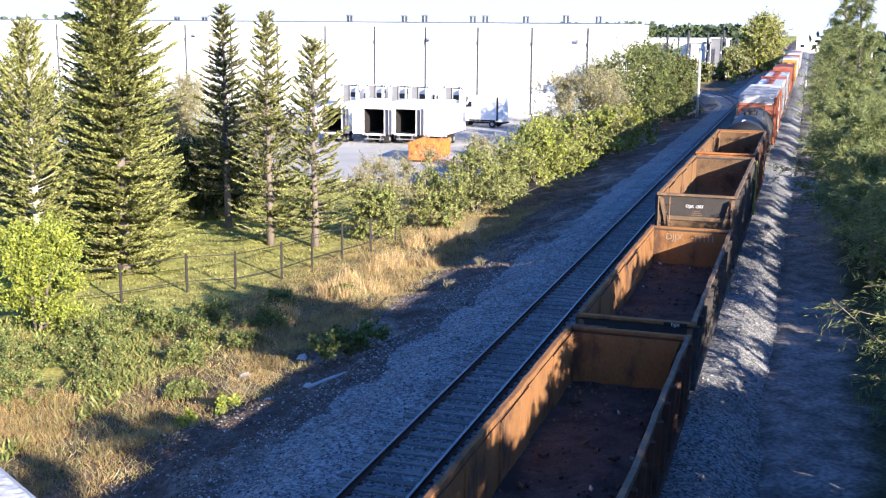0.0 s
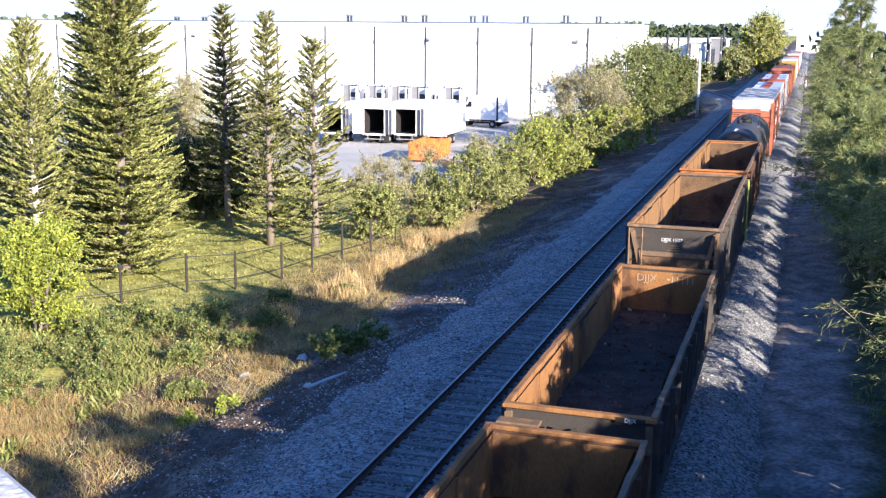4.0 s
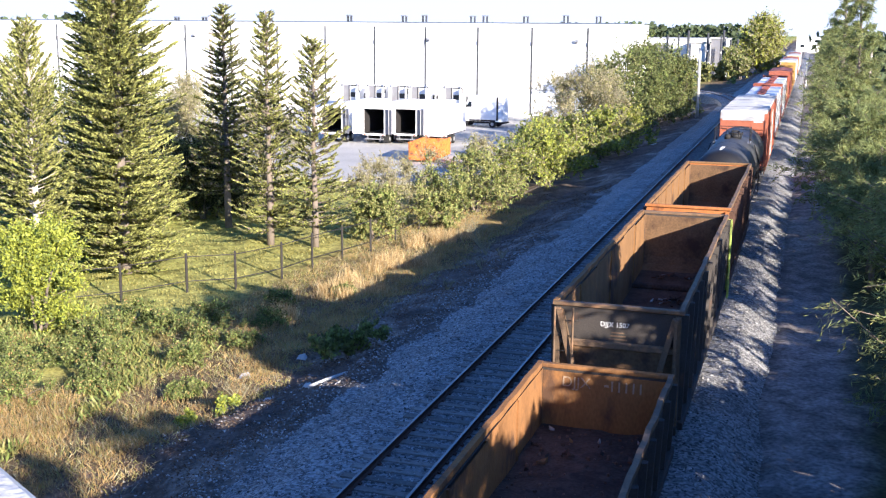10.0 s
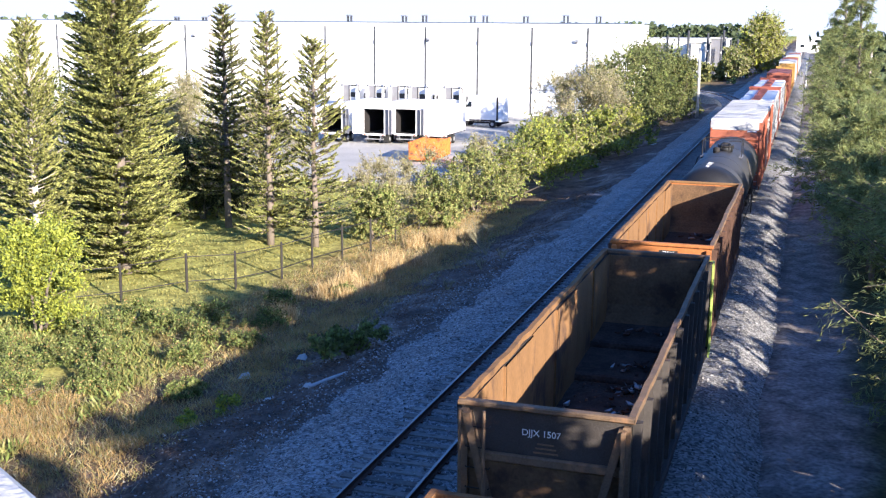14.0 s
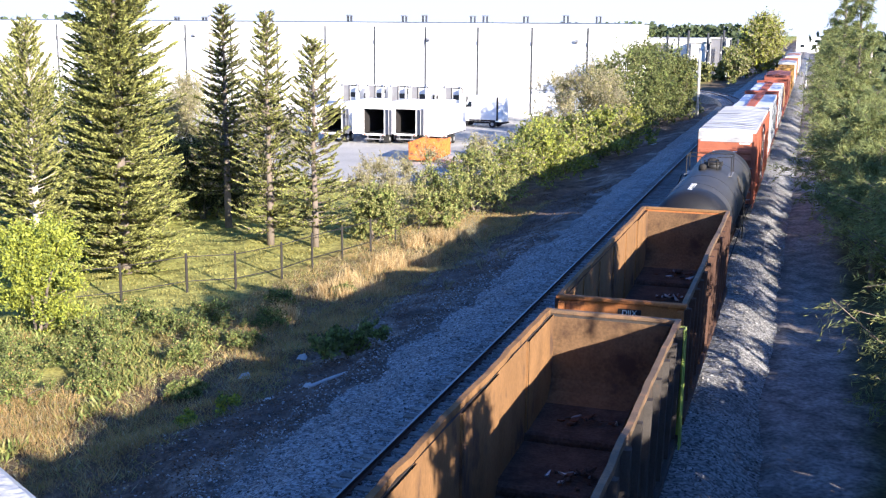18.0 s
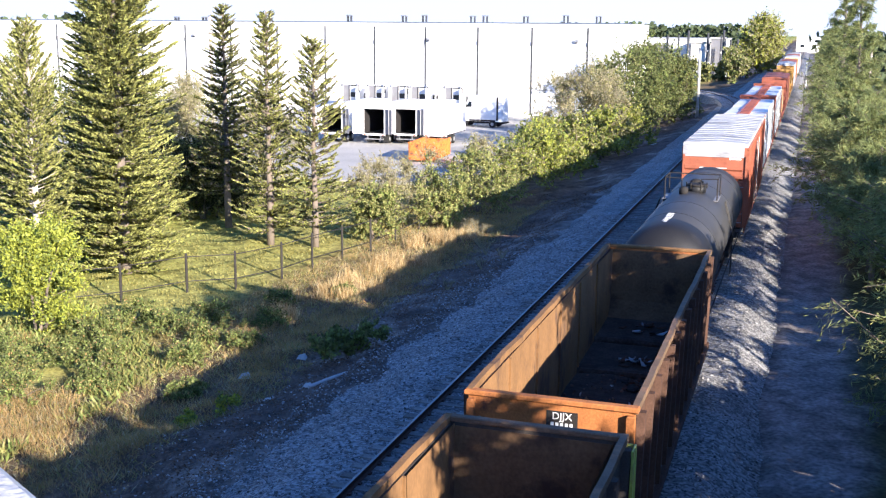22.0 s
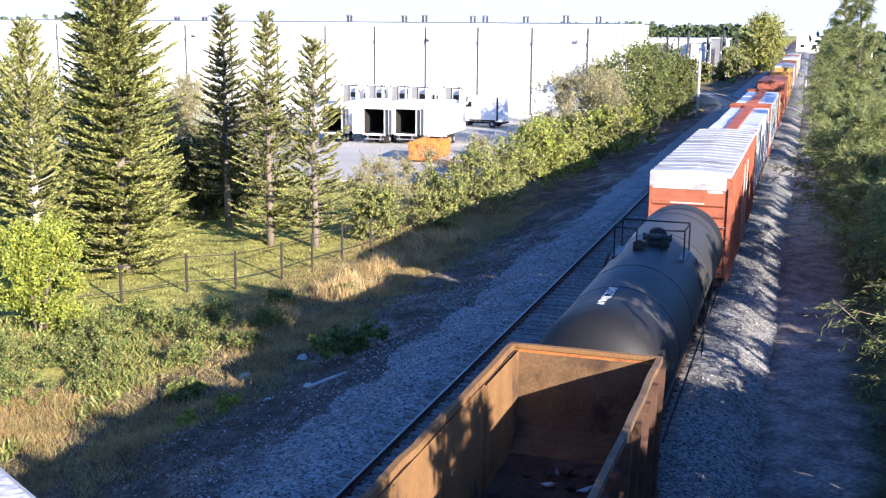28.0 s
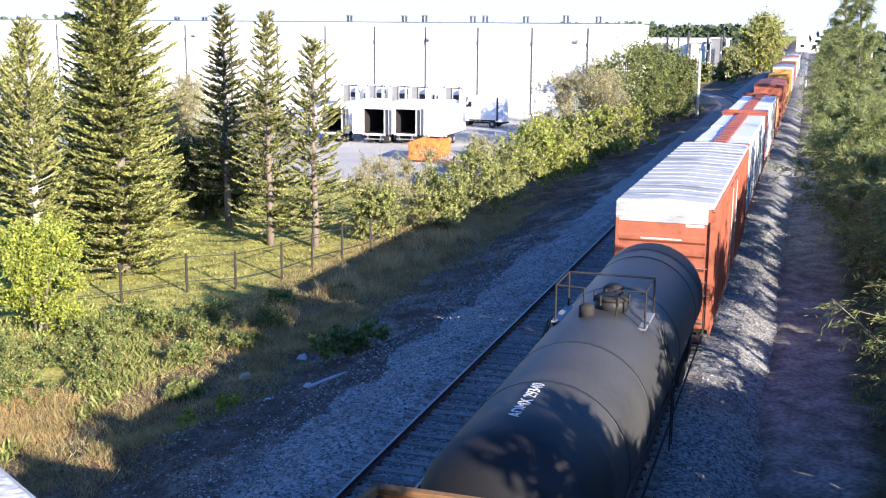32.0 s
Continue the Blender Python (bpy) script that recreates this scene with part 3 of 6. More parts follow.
def skip(x, y, turn):
    t = thing("waste_skip", (x, y, -2.36, 0, 0, turn), "dented orange steel roll-off waste container", "skip")
    part("floor", Shape().box(-1.15, 1.15, -2.9, 2.9, 0.22, 0.32), ORANGE, t)
    for s in (-1, 1):
        part("side", Shape().quadbox([(s * 1.1, -2.95, 0.2), (s * 1.16, -2.95, 0.2), (s * 1.16, 2.95, 0.2), (s * 1.1, 2.95, 0.2)], [(s * 1.18, -2.95, 1.75), (s * 1.24, -2.95, 1.75), (s * 1.24, 2.95, 1.75), (s * 1.18, 2.95, 1.75)]), ORANGE, t)
        part("end", Shape().box(-1.1, 1.1, min(s * 2.9, s * 2.96), max(s * 2.9, s * 2.96), 0.2, 1.75), ORANGE, t)
        part("rim", Shape().box(s * 1.22 - 0.08, s * 1.22 + 0.08, -3.0, 3.0, 1.76, 1.9, 0.02), ORANGE, t)
        for k in range(8):
            part("rib", Shape().box(s * 1.25 - 0.05, s * 1.25 + 0.05, -2.8 + 0.8 * k - 0.06, -2.8 + 0.8 * k + 0.06, 0.25, 1.74, 0.01), ORANGE, t)
    for yy in (-2.4, 2.4):
        part("roller", Shape().tube([(-0.9, yy, 0.12), (0.9, yy, 0.12)], 0.12, 10), BLACK_STEEL, t, "", True)
    return t


skip(-26.0, 101.0, 3)

# ---- tracks ----
RAIL_OUT = [(-0.075, -0.17), (0.075, -0.17), (0.075, -0.155), (0.012, -0.13), (0.012, -0.045), (0.036, -0.035), (0.036, -0.003), (-0.036, -0.003), (-0.036, -0.035), (-0.012, -0.045), (-0.012, -0.13), (-0.075, -0.155)]


def tie_shape(x, y, z=-0.172):
    return Shape().quadbox([(x - 1.3, y - 0.14, z - 0.2), (x + 1.3, y - 0.14, z - 0.2), (x + 1.3, y + 0.14, z - 0.2), (x - 1.3, y + 0.14, z - 0.2)],
                           [(x - 1.28, y - 0.115, z), (x + 1.28, y - 0.115, z), (x + 1.28, y + 0.115, z), (x - 1.28, y + 0.115, z)])


def track(cx, name, label, y0, y1, single_to):
    root = structure(thing(name, (cx, 0, 0), label, "railway track"))
    for s in (-0.7535, 0.7535):
        r = part("rail", Shape().prism([(s + u, v) for u, v in RAIL_OUT], "y", y0, y1), RAIL, root)
        part("rail_head", Shape().box(s - 0.034, s + 0.034, y0, y1, -0.002, 0.003), RAIL_TOP, r, "polished steel running surface")
    far, base = Shape(), None
    for y in np.arange(y0, y1, 0.61):
        if 13.5 < y < single_to:
            if base is None:
                base = tie_shape(0, 0).to("tie", TIE, root)
                base.location = (0, y, 0)
            else:
                o = base.copy()
                scene.collection.objects.link(o)
                o.parent = root
                o.location = (0, y, 0)
        else:
            t = tie_shape(0, y)
            b = len(far.v)
            far.v += t.v
            far.f += [tuple(b + i for i in f) for f in t.f]
    if far.v:
        tagged(far.to("tie_row", TIE, root), kind="stuff")
    clips = Shape()
    for y in np.arange(14.2, 46, 0.61):
        for s in (-0.7535, 0.7535):
            for e in (-1, 1):
                clips.box(s + e * 0.11 - 0.035, s + e * 0.11 + 0.035, y + 0.35, y + 0.47, -0.171, -0.13)
    tagged(clips.to("rail_clips", RAIL, root), kind="stuff")
    return root


BX = [-4.7, -3.9, -2.5, -1.5, -1.3, 1.3, 1.5, 2.28, 3.0, 3.3, 5.9, 6.2, 6.8, 7.6, 8.0]
BZ = [-1.12, -0.86, -0.33, -0.215, -0.205, -0.205, -0.215, -0.27, -0.215, -0.205, -0.205, -0.215, -0.30, -0.70, -0.90]


def ballast_z(x, y):
    return np.interp(x, BX, BZ) + np.clip((np.asarray(x) - 6.2) / 0.5, 0.25, 1.6) * (0.07 * vnoise(x, y, 5.3, 3) + 0.05 * vnoise(x, y, 2.2, 7) + 0.035 * vnoise(x, y, 0.9, 8)) * (np.abs(np.asarray(x) - 2.3) > 3.9) * 0.6 * np.clip((90 - np.asarray(y)) / 20, 0, 1) + 0.012 * vnoise(x, y, 0.5, 2) + np.clip((-3.1 - np.asarray(x)) / 0.8, 0, 1) * (0.13 * vnoise(x, y, 2.4, 6) + 0.09 * vnoise(x, y, 0.8, 4)) * np.clip((90 - np.asarray(y)) / 20, 0, 1)


def ballast_material():
    m = bpy.data.materials.new("crushed_ballast")
    m.use_nodes = True
    N, L = m.node_tree.nodes, m.node_tree.links
    b = N["Principled BSDF"]
    geo = N.new("ShaderNodeNewGeometry")
    vor = N.new("ShaderNodeTexVoronoi")
    vor.inputs["Scale"].default_value = 13
    L.new(geo.outputs["Position"], vor.inputs[0])
    big = N.new("ShaderNodeTexNoise")
    big.inputs["Scale"].default_value, big.inputs["Detail"].default_value = 0.6, 5
    L.new(geo.outputs["Position"], big.inputs[0])
    sepc = N.new("ShaderNodeSeparateColor")
    L.new(vor.outputs["Color"], sepc.inputs[0])
    r = N.new("ShaderNodeMapRange")
    r.inputs[3].default_value, r.inputs[4].default_value = 0.3, 1.75
    L.new(sepc.outputs[0], r.inputs[0])
    r2 = N.new("ShaderNodeMapRange")
    r2.inputs[1].default_value, r2.inputs[2].default_value, r2.inputs[3].default_value, r2.inputs[4].default_value = 0.3, 0.7, 0.75, 1.25
    L.new(big.outputs[0], r2.inputs[0])
    d = N.new("ShaderNodeMapRange")
    d.inputs[1].default_value, d.inputs[2].default_value, d.inputs[3].default_value, d.inputs[4].default_value = 0.0, 0.06, 1.0, 0.55
    L.new(vor.outputs["Distance"], d.inputs[0])
    m1 = N.new("ShaderNodeMath")
    m1.operation = "MULTIPLY"
    L.new(r.outputs[0], m1.inputs[0])
    L.new(r2.outputs[0], m1.inputs[1])
    # brake dust darkens the crib between the rails
    sx = N.new("ShaderNodeSeparateXYZ")
    L.new(geo.outputs["Position"], sx.inputs[0])
    ab = N.new("ShaderNodeMath")
    ab.operation = "ABSOLUTE"
    L.new(sx.outputs[0], ab.inputs[0])
    dust = N.new("ShaderNodeMapRange")
    dust.inputs[1].default_value, dust.inputs[2].default_value, dust.inputs[3].default_value, dust.inputs[4].default_value = 0.7, 1.5, 0.85, 1.0
    L.new(ab.outputs[0], dust.inputs[0])
    m2 = N.new("ShaderNodeMath")
    m2.operation = "MULTIPLY"
    L.new(m1.outputs[0], m2.inputs[0])
    L.new(dust.outputs[0], m2.inputs[1])
    m1 = m2
    sc = N.new("ShaderNodeVectorMath")
    sc.operation = "SCALE"
    sc.inputs[0].default_value = (0.215, 0.213, 0.212)
    L.new(m1.outputs[0], sc.inputs["Scale"])
    L.new(sc.outputs[0], b.inputs["Base Color"])
    b.inputs["Roughness"].default_value = 0.95
    bp = N.new("ShaderNodeBump")
    bp.inputs["Strength"].default_value, bp.inputs["Distance"].default_value = 1.0, 0.05
    L.new(d.outputs[0], bp.inputs["Height"])
    L.new(bp.outputs[0], b.inputs["Normal"])
    return m


BALLAST = ballast_material()
structure(sheet("ballast", np.array(sorted(set(BX) | set(np.arange(-4.6, 8.0, 0.2).round(2)))), np.concatenate([np.arange(-60, 10, 4.0), np.arange(10, 90, 0.25), np.arange(90, 700, 8.0)]), ballast_z, BALLAST), "grey crushed-stone ballast bed", "ballast")
track(0.0, "track_1", "empty running line with polished rails on concrete ties", -60, 700, 85)
TX = 4.56
track(TX, "track_2", "running line under the train on concrete ties", -60, 700, 24)


def spur():
    root = structure(thing("track_3", (0, 0, 0), "siding curving away from the main line", "railway track"))
    pts = []
    for i in range(40):
        u = i / 39
        pts.append((-0.2 - 34 * u ** 2.1, 150 + 95 * u - 18 * u ** 3))
    for s in (-0.7535, 0.7535):
        sh = Shape()
        path = []
        for i, (x, y) in enumerate(pts):
            a, c = pts[max(i - 1, 0)], pts[min(i + 1, 39)]
            d = Vector((c[0] - a[0], c[1] - a[1], 0)).normalized()
            path.append((x + s * d.y, y - s * d.x, -0.05))
        sh.tube(path, 0.06, 6)
        part("rail", sh, RAIL, root)
    bed = Shape()
    for i in range(39):
        (x0, y0), (x1, y1) = pts[i], pts[i + 1]
        d = Vector((y1 - y0, x0 - x1, 0)).normalized()
        lo = [(x0 - 2.4 * d.x, y0 - 2.4 * d.y, -1.6), (x0 + 2.4 * d.x, y0 + 2.4 * d.y, -1.6), (x1 + 2.4 * d.x, y1 + 2.4 * d.y, -1.6), (x1 - 2.4 * d.x, y1 - 2.4 * d.y, -1.6)]
        bed.quadbox(lo, [(a * 1.0, b, -0.25 - 0.02 * (i % 2)) for a, b, _ in lo])
    part("ballast_bed", bed, BALLAST, root)


spur()

# ---- bridge ----
def bridge():
    u, n = Vector((0.857, -0.515, 0)), Vector((0.515, 0.857, 0))
    m = Matrix(((u.x, n.x, 0, 7.7), (u.y, n.y, 0, 0.94), (0, 0, 1, 0), (0, 0, 0, 1)))
    b = structure(thing("bridge", m, "concrete road bridge with pale parapets", "bridge"))
    part("parapet", Shape().box(-40, 40, -0.25, 0.0, 8.55, 9.6, 0.02), CONCRETE, b)
    part("parapet", Shape().box(-40, 40, -12.25, -12.0, 8.55, 9.6, 0.02), CONCRETE, b)
    part("deck", Shape().box(-40, 40, -12.3, 0.05, 7.7, 8.546, 0.02), CONCRETE, b)
    for s in (-20, 16):
        part("pier", Shape().box(s - 0.5, s + 0.5, -11, -1, -2.6, 7.697, 0.05), CONCRETE, b)
    return b


bridge()

# ---- train ----
SPEED = 1.908
WHEELSETS, CARS = [], []
WR = 0.457


def truck_bogie(car, y, wheel_r=WR):
    b = part("truck", Shape().box(-0.95, 0.95, y - 0.2, y + 0.2, 0.45, 0.80, 0.04), BLACK_STEEL, car)
    for s in (-1, 1):
        x0, x1 = sorted((s * 0.93, s * 1.08))
        part("side_frame", Shape().prism([(y - 1.25, 0.40), (y - 1.05, 0.32), (y - 0.45, 0.22), (y + 0.45, 0.22), (y + 1.05, 0.32), (y + 1.25, 0.40), (y + 1.22, 0.62), (y + 0.5, 0.72), (y - 0.5, 0.72), (y - 1.22, 0.62)], "x", x0, x1), BLACK_STEEL, b)
    for dy in (-0.89, 0.89):
        sh = Shape()
        sh.tube([(-0.85, 0, 0), (0.85, 0, 0)], 0.08, 8)
        for s in (-1, 1):
            sh.tube([(s * 0.68, 0, 0), (s * 0.70, 0, 0), (s * 0.715, 0, 0), (s * 0.72, 0, 0), (s * 0.80, 0, 0), (s * 0.82, 0, 0)], [wheel_r * 0.9, wheel_r + 0.025, wheel_r + 0.025, wheel_r, wheel_r - 0.005, wheel_r * 0.88], 18)
        ws = part("wheelset", sh, WHEEL_STEEL, b)
        ws.location = (0, y + dy, wheel_r + 0.003)
        WHEELSETS.append((ws, (0, y + dy, wheel_r + 0.003)))
    return b


def coupler(car, y, s, reach):
    part("coupler", Shape().box(-0.09, 0.09, min(y, y + s * reach), max(y, y + s * reach), 0.70, 0.92, 0.02)
         .box(-0.17, 0.17, min(y + s * (reach - 0.28), y + s * reach), max(y + s * (reach - 0.28), y + s * reach), 0.66, 0.98, 0.05), BLACK_STEEL, car)


def stepped_floor(car, half, length, fl, rnd):
    """Raised end shelves that step down to the tub in the middle, rounded at the lip, with heaps of scrap left in the corners."""
    for e in (0, 1):
        for depth, rise in ((2.6, 0.46), (5.0, 0.24)):
            lip = [(0.11, fl), (depth - 0.12, fl), (depth, fl + 0.06), (depth, fl + rise - 0.1), (depth - 0.04, fl + rise - 0.03), (depth - 0.14, fl + rise), (0.11, fl + rise + 0.1)]
            if e:
                lip = [(length - u, v) for u, v in reversed(lip)]
            part("floor_step", Shape().prism(lip, "x", -half + 0.02, half - 0.02), FLOOR_SCRAP, car)
    # curved fillet between the floor and the end sheet
    for e in (0, 1):
        arc = [(0.115, fl + 0.1)] + [(0.115 + 0.75 * (1 - math.sin(q)), fl + 0.5 + 0.75 * (1 - math.cos(q))) for q in (0.0, 0.4, 0.8, 1.2, 1.57)]
        if e:
            arc = [(length - u, v) for u, v in reversed(arc)]
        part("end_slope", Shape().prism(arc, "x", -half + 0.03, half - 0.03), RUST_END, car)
    for cx, cy, r, n, lift in ((0.35, length - 5.6, 0.55, 34, 0.06), (0.2, length - 4.3, 0.5, 24, 0.26), (-0.1, length - 1.7, 0.5, 16, 0.5), (0.5, 4.2, 0.45, 18, 0.26), (0.75, length * 0.5, 0.5, 20, 0.06)):
        for k in range(n):
            a, q = rnd.uniform(0, 6.28), rnd.random() ** 0.7
            x, y = max(-half + 0.2, min(half - 0.2, cx + 1.4 * r * q * math.cos(a))), cy + r * q * math.sin(a)
            z = fl + lift + 0.16 * (1 - q)
            l, t, tilt = rnd.uniform(0.05, 0.18), rnd.uniform(0, 3.1), rnd.uniform(-0.06, 0.10)
            dx, dy, wd = l * math.cos(t), l * math.sin(t), rnd.uniform(0.2, 0.55)
            lo = [(x - dx, y - dy, z), (x + dy * wd, y - dx * wd, z - 0.02), (x + dx, y + dy, z + tilt), (x - dy * wd, y + dx * wd, z)]
            part("scrap_piece", Shape().quadbox(lo, [(u, v, h + rnd.uniform(0.015, 0.05)) for u, v, h in lo]), rnd.choice([RUST, RUST, GALV, BLACK_STEEL, BLACK_STEEL, FLOOR_SCRAP, GREY_AND_DOOR_SHADE]), car)


def gondola(y, length, top, mats, label, code, code_style, ribs=13, notch=False, end_mat=None, seed=1):
    """Open freight wagon: y is the near end when the clip starts; the origin stands on the rails at that end."""
    rnd = random.Random(seed)
    g = thing("gondola_car", (TX, y, 0), label, "freight wagon", "wagons of the train")
    out, lining, rim = mats
    w, fl, th = 1.5, 1.08, 0.09
    for s in (-1, 1):
        x0, x1 = sorted((s * (w - th), s * w))
        side = part("side_wall", Shape().box(x0, x1, 0.06, length - 0.06, fl - 0.12, top - 0.14), out, g)
        # inner sheets between the posts, each a little dished
        n = 6
        for k in range(n):
            a, b = 0.1 + k * (length - 0.2) / n, 0.1 + (k + 1) * (length - 0.2) / n
            sh = Shape()
            xi = s * (w - th)
            lap = rnd.choice((0.0, 0.0, 0.03, 0.055)) if k % 2 else 0.0
            nx, nz = 5, 4
            base = len(sh.v)
            for i in range(nx):
                for j in range(nz):
                    u, v = i / (nx - 1), j / (nz - 1)
                    dent = 0.012 + lap + 0.05 * math.sin(math.pi * u) * math.sin(math.pi * v) * rnd.uniform(-0.2, 0.8)
                    sh.v.append((xi - s * dent, a + 0.015 + u * (b - a - 0.03), fl + 0.02 + v * (top - 0.145 - fl)))
            for i in range(nx - 1):
                for j in range(nz - 1):
                    q = (base + i * nz + j, base + (i + 1) * nz + j, base + (i + 1) * nz + j + 1, base + i * nz + j + 1)
                    sh.f.append(q if s < 0 else q[::-1])
            part("side_sheet", sh, lining, side)
            if k:
                part("inner_seam", Shape().box(min(xi, xi - s * 0.035), max(xi, xi - s * 0.055), a - 0.035, a + 0.035, fl + 0.02, top - 0.15), lining, side)
        # top chord, slightly wavy from years of grab loading
        sh = Shape()
        ny = 24
        for i in range(ny + 1):
            yy = length * i / ny
            dx, dz = rnd.uniform(-0.018, 0.018), rnd.uniform(-0.015, 0.012)
            xo, xn = s * (w + 0.05) + dx, s * (w - 0.065) + dx
            sh.v += [(xo, yy, top - 0.13 + dz), (xn, yy, top - 0.13 + dz), (xn, yy, top + dz), (xo, yy, top + dz)]
        for i in range(ny):
            for k in range(4):
                j = (k + 1) % 4
                q = (4 * i + k, 4 * i + j, 4 * i + 4 + j, 4 * i + 4 + k)
                sh.f.append(q if s > 0 else q[::-1])
        sh.f += [(0, 1, 2, 3), tuple(4 * ny + k for k in (3, 2, 1, 0))]
        part("top_chord", sh, lining if s < 0 else rim, g)
        for k in range(ribs):
            yy = 0.25 + k * (length - 0.5) / (ribs - 1)
            part("side_post", Shape().quadbox([(s * (w + 0.002), yy - 0.11, fl - 0.12), (s * (w + 0.08), yy - 0.07, fl - 0.12), (s * (w + 0.08), yy + 0.07, fl - 0.12), (s * (w + 0.002), yy + 0.11, fl - 0.12)][::s],
                                             [(s * (w + 0.002), yy - 0.11, top - 0.16), (s * (w + 0.15), yy - 0.07, top - 0.16), (s * (w + 0.15), yy + 0.07, top - 0.16), (s * (w + 0.002), yy + 0.11, top - 0.16)][::s]), out, g)
        part("side_sill", Shape().box(min(s * (w + 0.003), s * (w + 0.13)), max(s * (w + 0.003), s * (w + 0.13)), 0.0, length, fl - 0.32, fl - 0.125, 0.02), out, g)
    for e in (0, 1):
        y0 = 0.0 if e == 0 else length - 0.10
        sg = -1 if e == 0 else 1
        end = part("end_wall", Shape().box(-w + 0.0, w - 0.0, y0 + (0.0 if e else 0.0), y0 + 0.10, fl - 0.2, top - 0.112), end_mat or out, g)
        yin = y0 + (0.102 if e == 0 else -0.002)
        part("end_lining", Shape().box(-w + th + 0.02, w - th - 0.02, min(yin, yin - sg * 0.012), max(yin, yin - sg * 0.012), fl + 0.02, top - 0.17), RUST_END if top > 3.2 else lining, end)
        part("end_chord", Shape().box(-w - 0.06, w + 0.06, y0 - 0.07 if e == 0 else y0 - 0.02, y0 + 0.11 if e == 0 else y0 + 0.14, top - 0.11, top - 0.01, 0.02), (end_mat if e == 0 else None) or (rim if notch else lining), g)
        yo = -0.002 if e == 0 else length + 0.002
        yb0, yb1 = sorted((yo, yo + sg * 0.09))
        zz = fl + (0.62 if notch else 0.42) * (top - fl)
        part("end_rib", Shape().box(-w + 0.05, w - 0.05, yb0, yb1, zz - 0.09, zz + 0.09, 0.03), rim if notch else (end_mat or out), end)
        if notch:
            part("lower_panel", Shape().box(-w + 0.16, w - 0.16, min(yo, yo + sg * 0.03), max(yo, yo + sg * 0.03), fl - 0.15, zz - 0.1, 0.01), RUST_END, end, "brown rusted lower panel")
        part("end_sill", Shape().box(-w, w, min(yo, yo + sg * 0.16), max(yo, yo + sg * 0.16), fl - 0.42, fl - 0.205, 0.03), end_mat or out, end)
        for s in (-1, 1):
            part("corner_post", Shape().box(s * (w - 0.07) - 0.07, s * (w - 0.07) + 0.07, min(yo, yo + sg * 0.12), max(yo, yo + sg * 0.12), fl - 0.2, top - 0.16, 0.02), end_mat or rim, end)
            if notch:
                part("end_brace", Shape().quadbox([(s * 0.66, min(yo, yo + sg * 0.2), fl - 0.2), (s * 0.80, min(yo, yo + sg * 0.2), fl - 0.2), (s * 0.80, max(yo, yo + sg * 0.2), fl - 0.2), (s * 0.66, max(yo, yo + sg * 0.2), fl - 0.2)][::s],
                                                 [(s * 1.30, min(yo, yo + sg * 0.2), top - 0.2), (s * 1.44, min(yo, yo + sg * 0.2), top - 0.2), (s * 1.44, max(yo, yo + sg * 0.2), top - 0.2), (s * 1.30, max(yo, yo + sg * 0.2), top - 0.2)][::s]), rim, end)
                part("ladder_stile", Shape().tube([(s * (-1.46 if s < 0 else 1.46) * s, yo + sg * 0.27, fl - 0.3), (s * (-1.46 if s < 0 else 1.46) * s, yo + sg * 0.27, top - 0.1)], 0.03, 6).tube([(-1.02, yo + sg * 0.27, fl - 0.3), (-1.02, yo + sg * 0.27, top - 0.1)], 0.03, 6) if s < 0 else Shape().box(1.36, 1.44, min(yo + sg * 0.2, yo + sg * 0.27), max(yo + sg * 0.2, yo + sg * 0.27), fl - 0.2, top - 0.2, 0.02), CHORD, end)
        for k in range(7 if notch else 4):
            z = fl - 0.1 + 0.38 * k
            part("ladder_rung", Shape().tube([(-w + 0.12, yo + sg * 0.12, z), (-w + 0.12, yo + sg * 0.17, z), (-w + 0.55, yo + sg * 0.17, z), (-w + 0.55, yo + sg * 0.1, z)], 0.012, 5), BLACK_STEEL, end)
        part("brake_wheel", Shape().tube([(-0.85, yo + sg * 0.14, fl + 0.55), (-0.85, yo + sg * 0.17, fl + 0.55)], 0.24, 16), BLACK_STEEL, end) if e == 1 else None
        coupler(g, 0.0 if e == 0 else length, sg, 0.58)
    part("floor", Shape().box(-w + th, w - th, 0.1, length - 0.1, fl - 0.1, fl), BLACK_STEEL, g)
    # uneven layer of dirt and scrap crumbs on the floor
    if top > 3.2:
        stepped_floor(g, w - th, length, fl, rnd)
    nx, ny = 14, 60
    sh = Shape()
    for i in range(nx + 1):
        for j in range(ny + 1):
            xx, yy = -w + th + 0.02 + (2 * w - 2 * th - 0.04) * i / nx, 0.12 + (length - 0.24) * j / ny
            p = Vector((xx * 1.3 + seed * 9, yy * 0.9, seed))
            sh.v.append((xx, yy, fl + 0.05 + 0.10 * max(0, noise.noise(p) + 0.3) + 0.035 * noise.noise(p * 4)))
    for i in range(nx):
        for j in range(ny):
            a = i * (ny + 1) + j
            sh.f.append((a, a + ny + 1, a + ny + 2, a + 1))
    part("dirt_layer", sh, FLOOR_SCRAP, g, "rusty dirt and scrap crumbs")
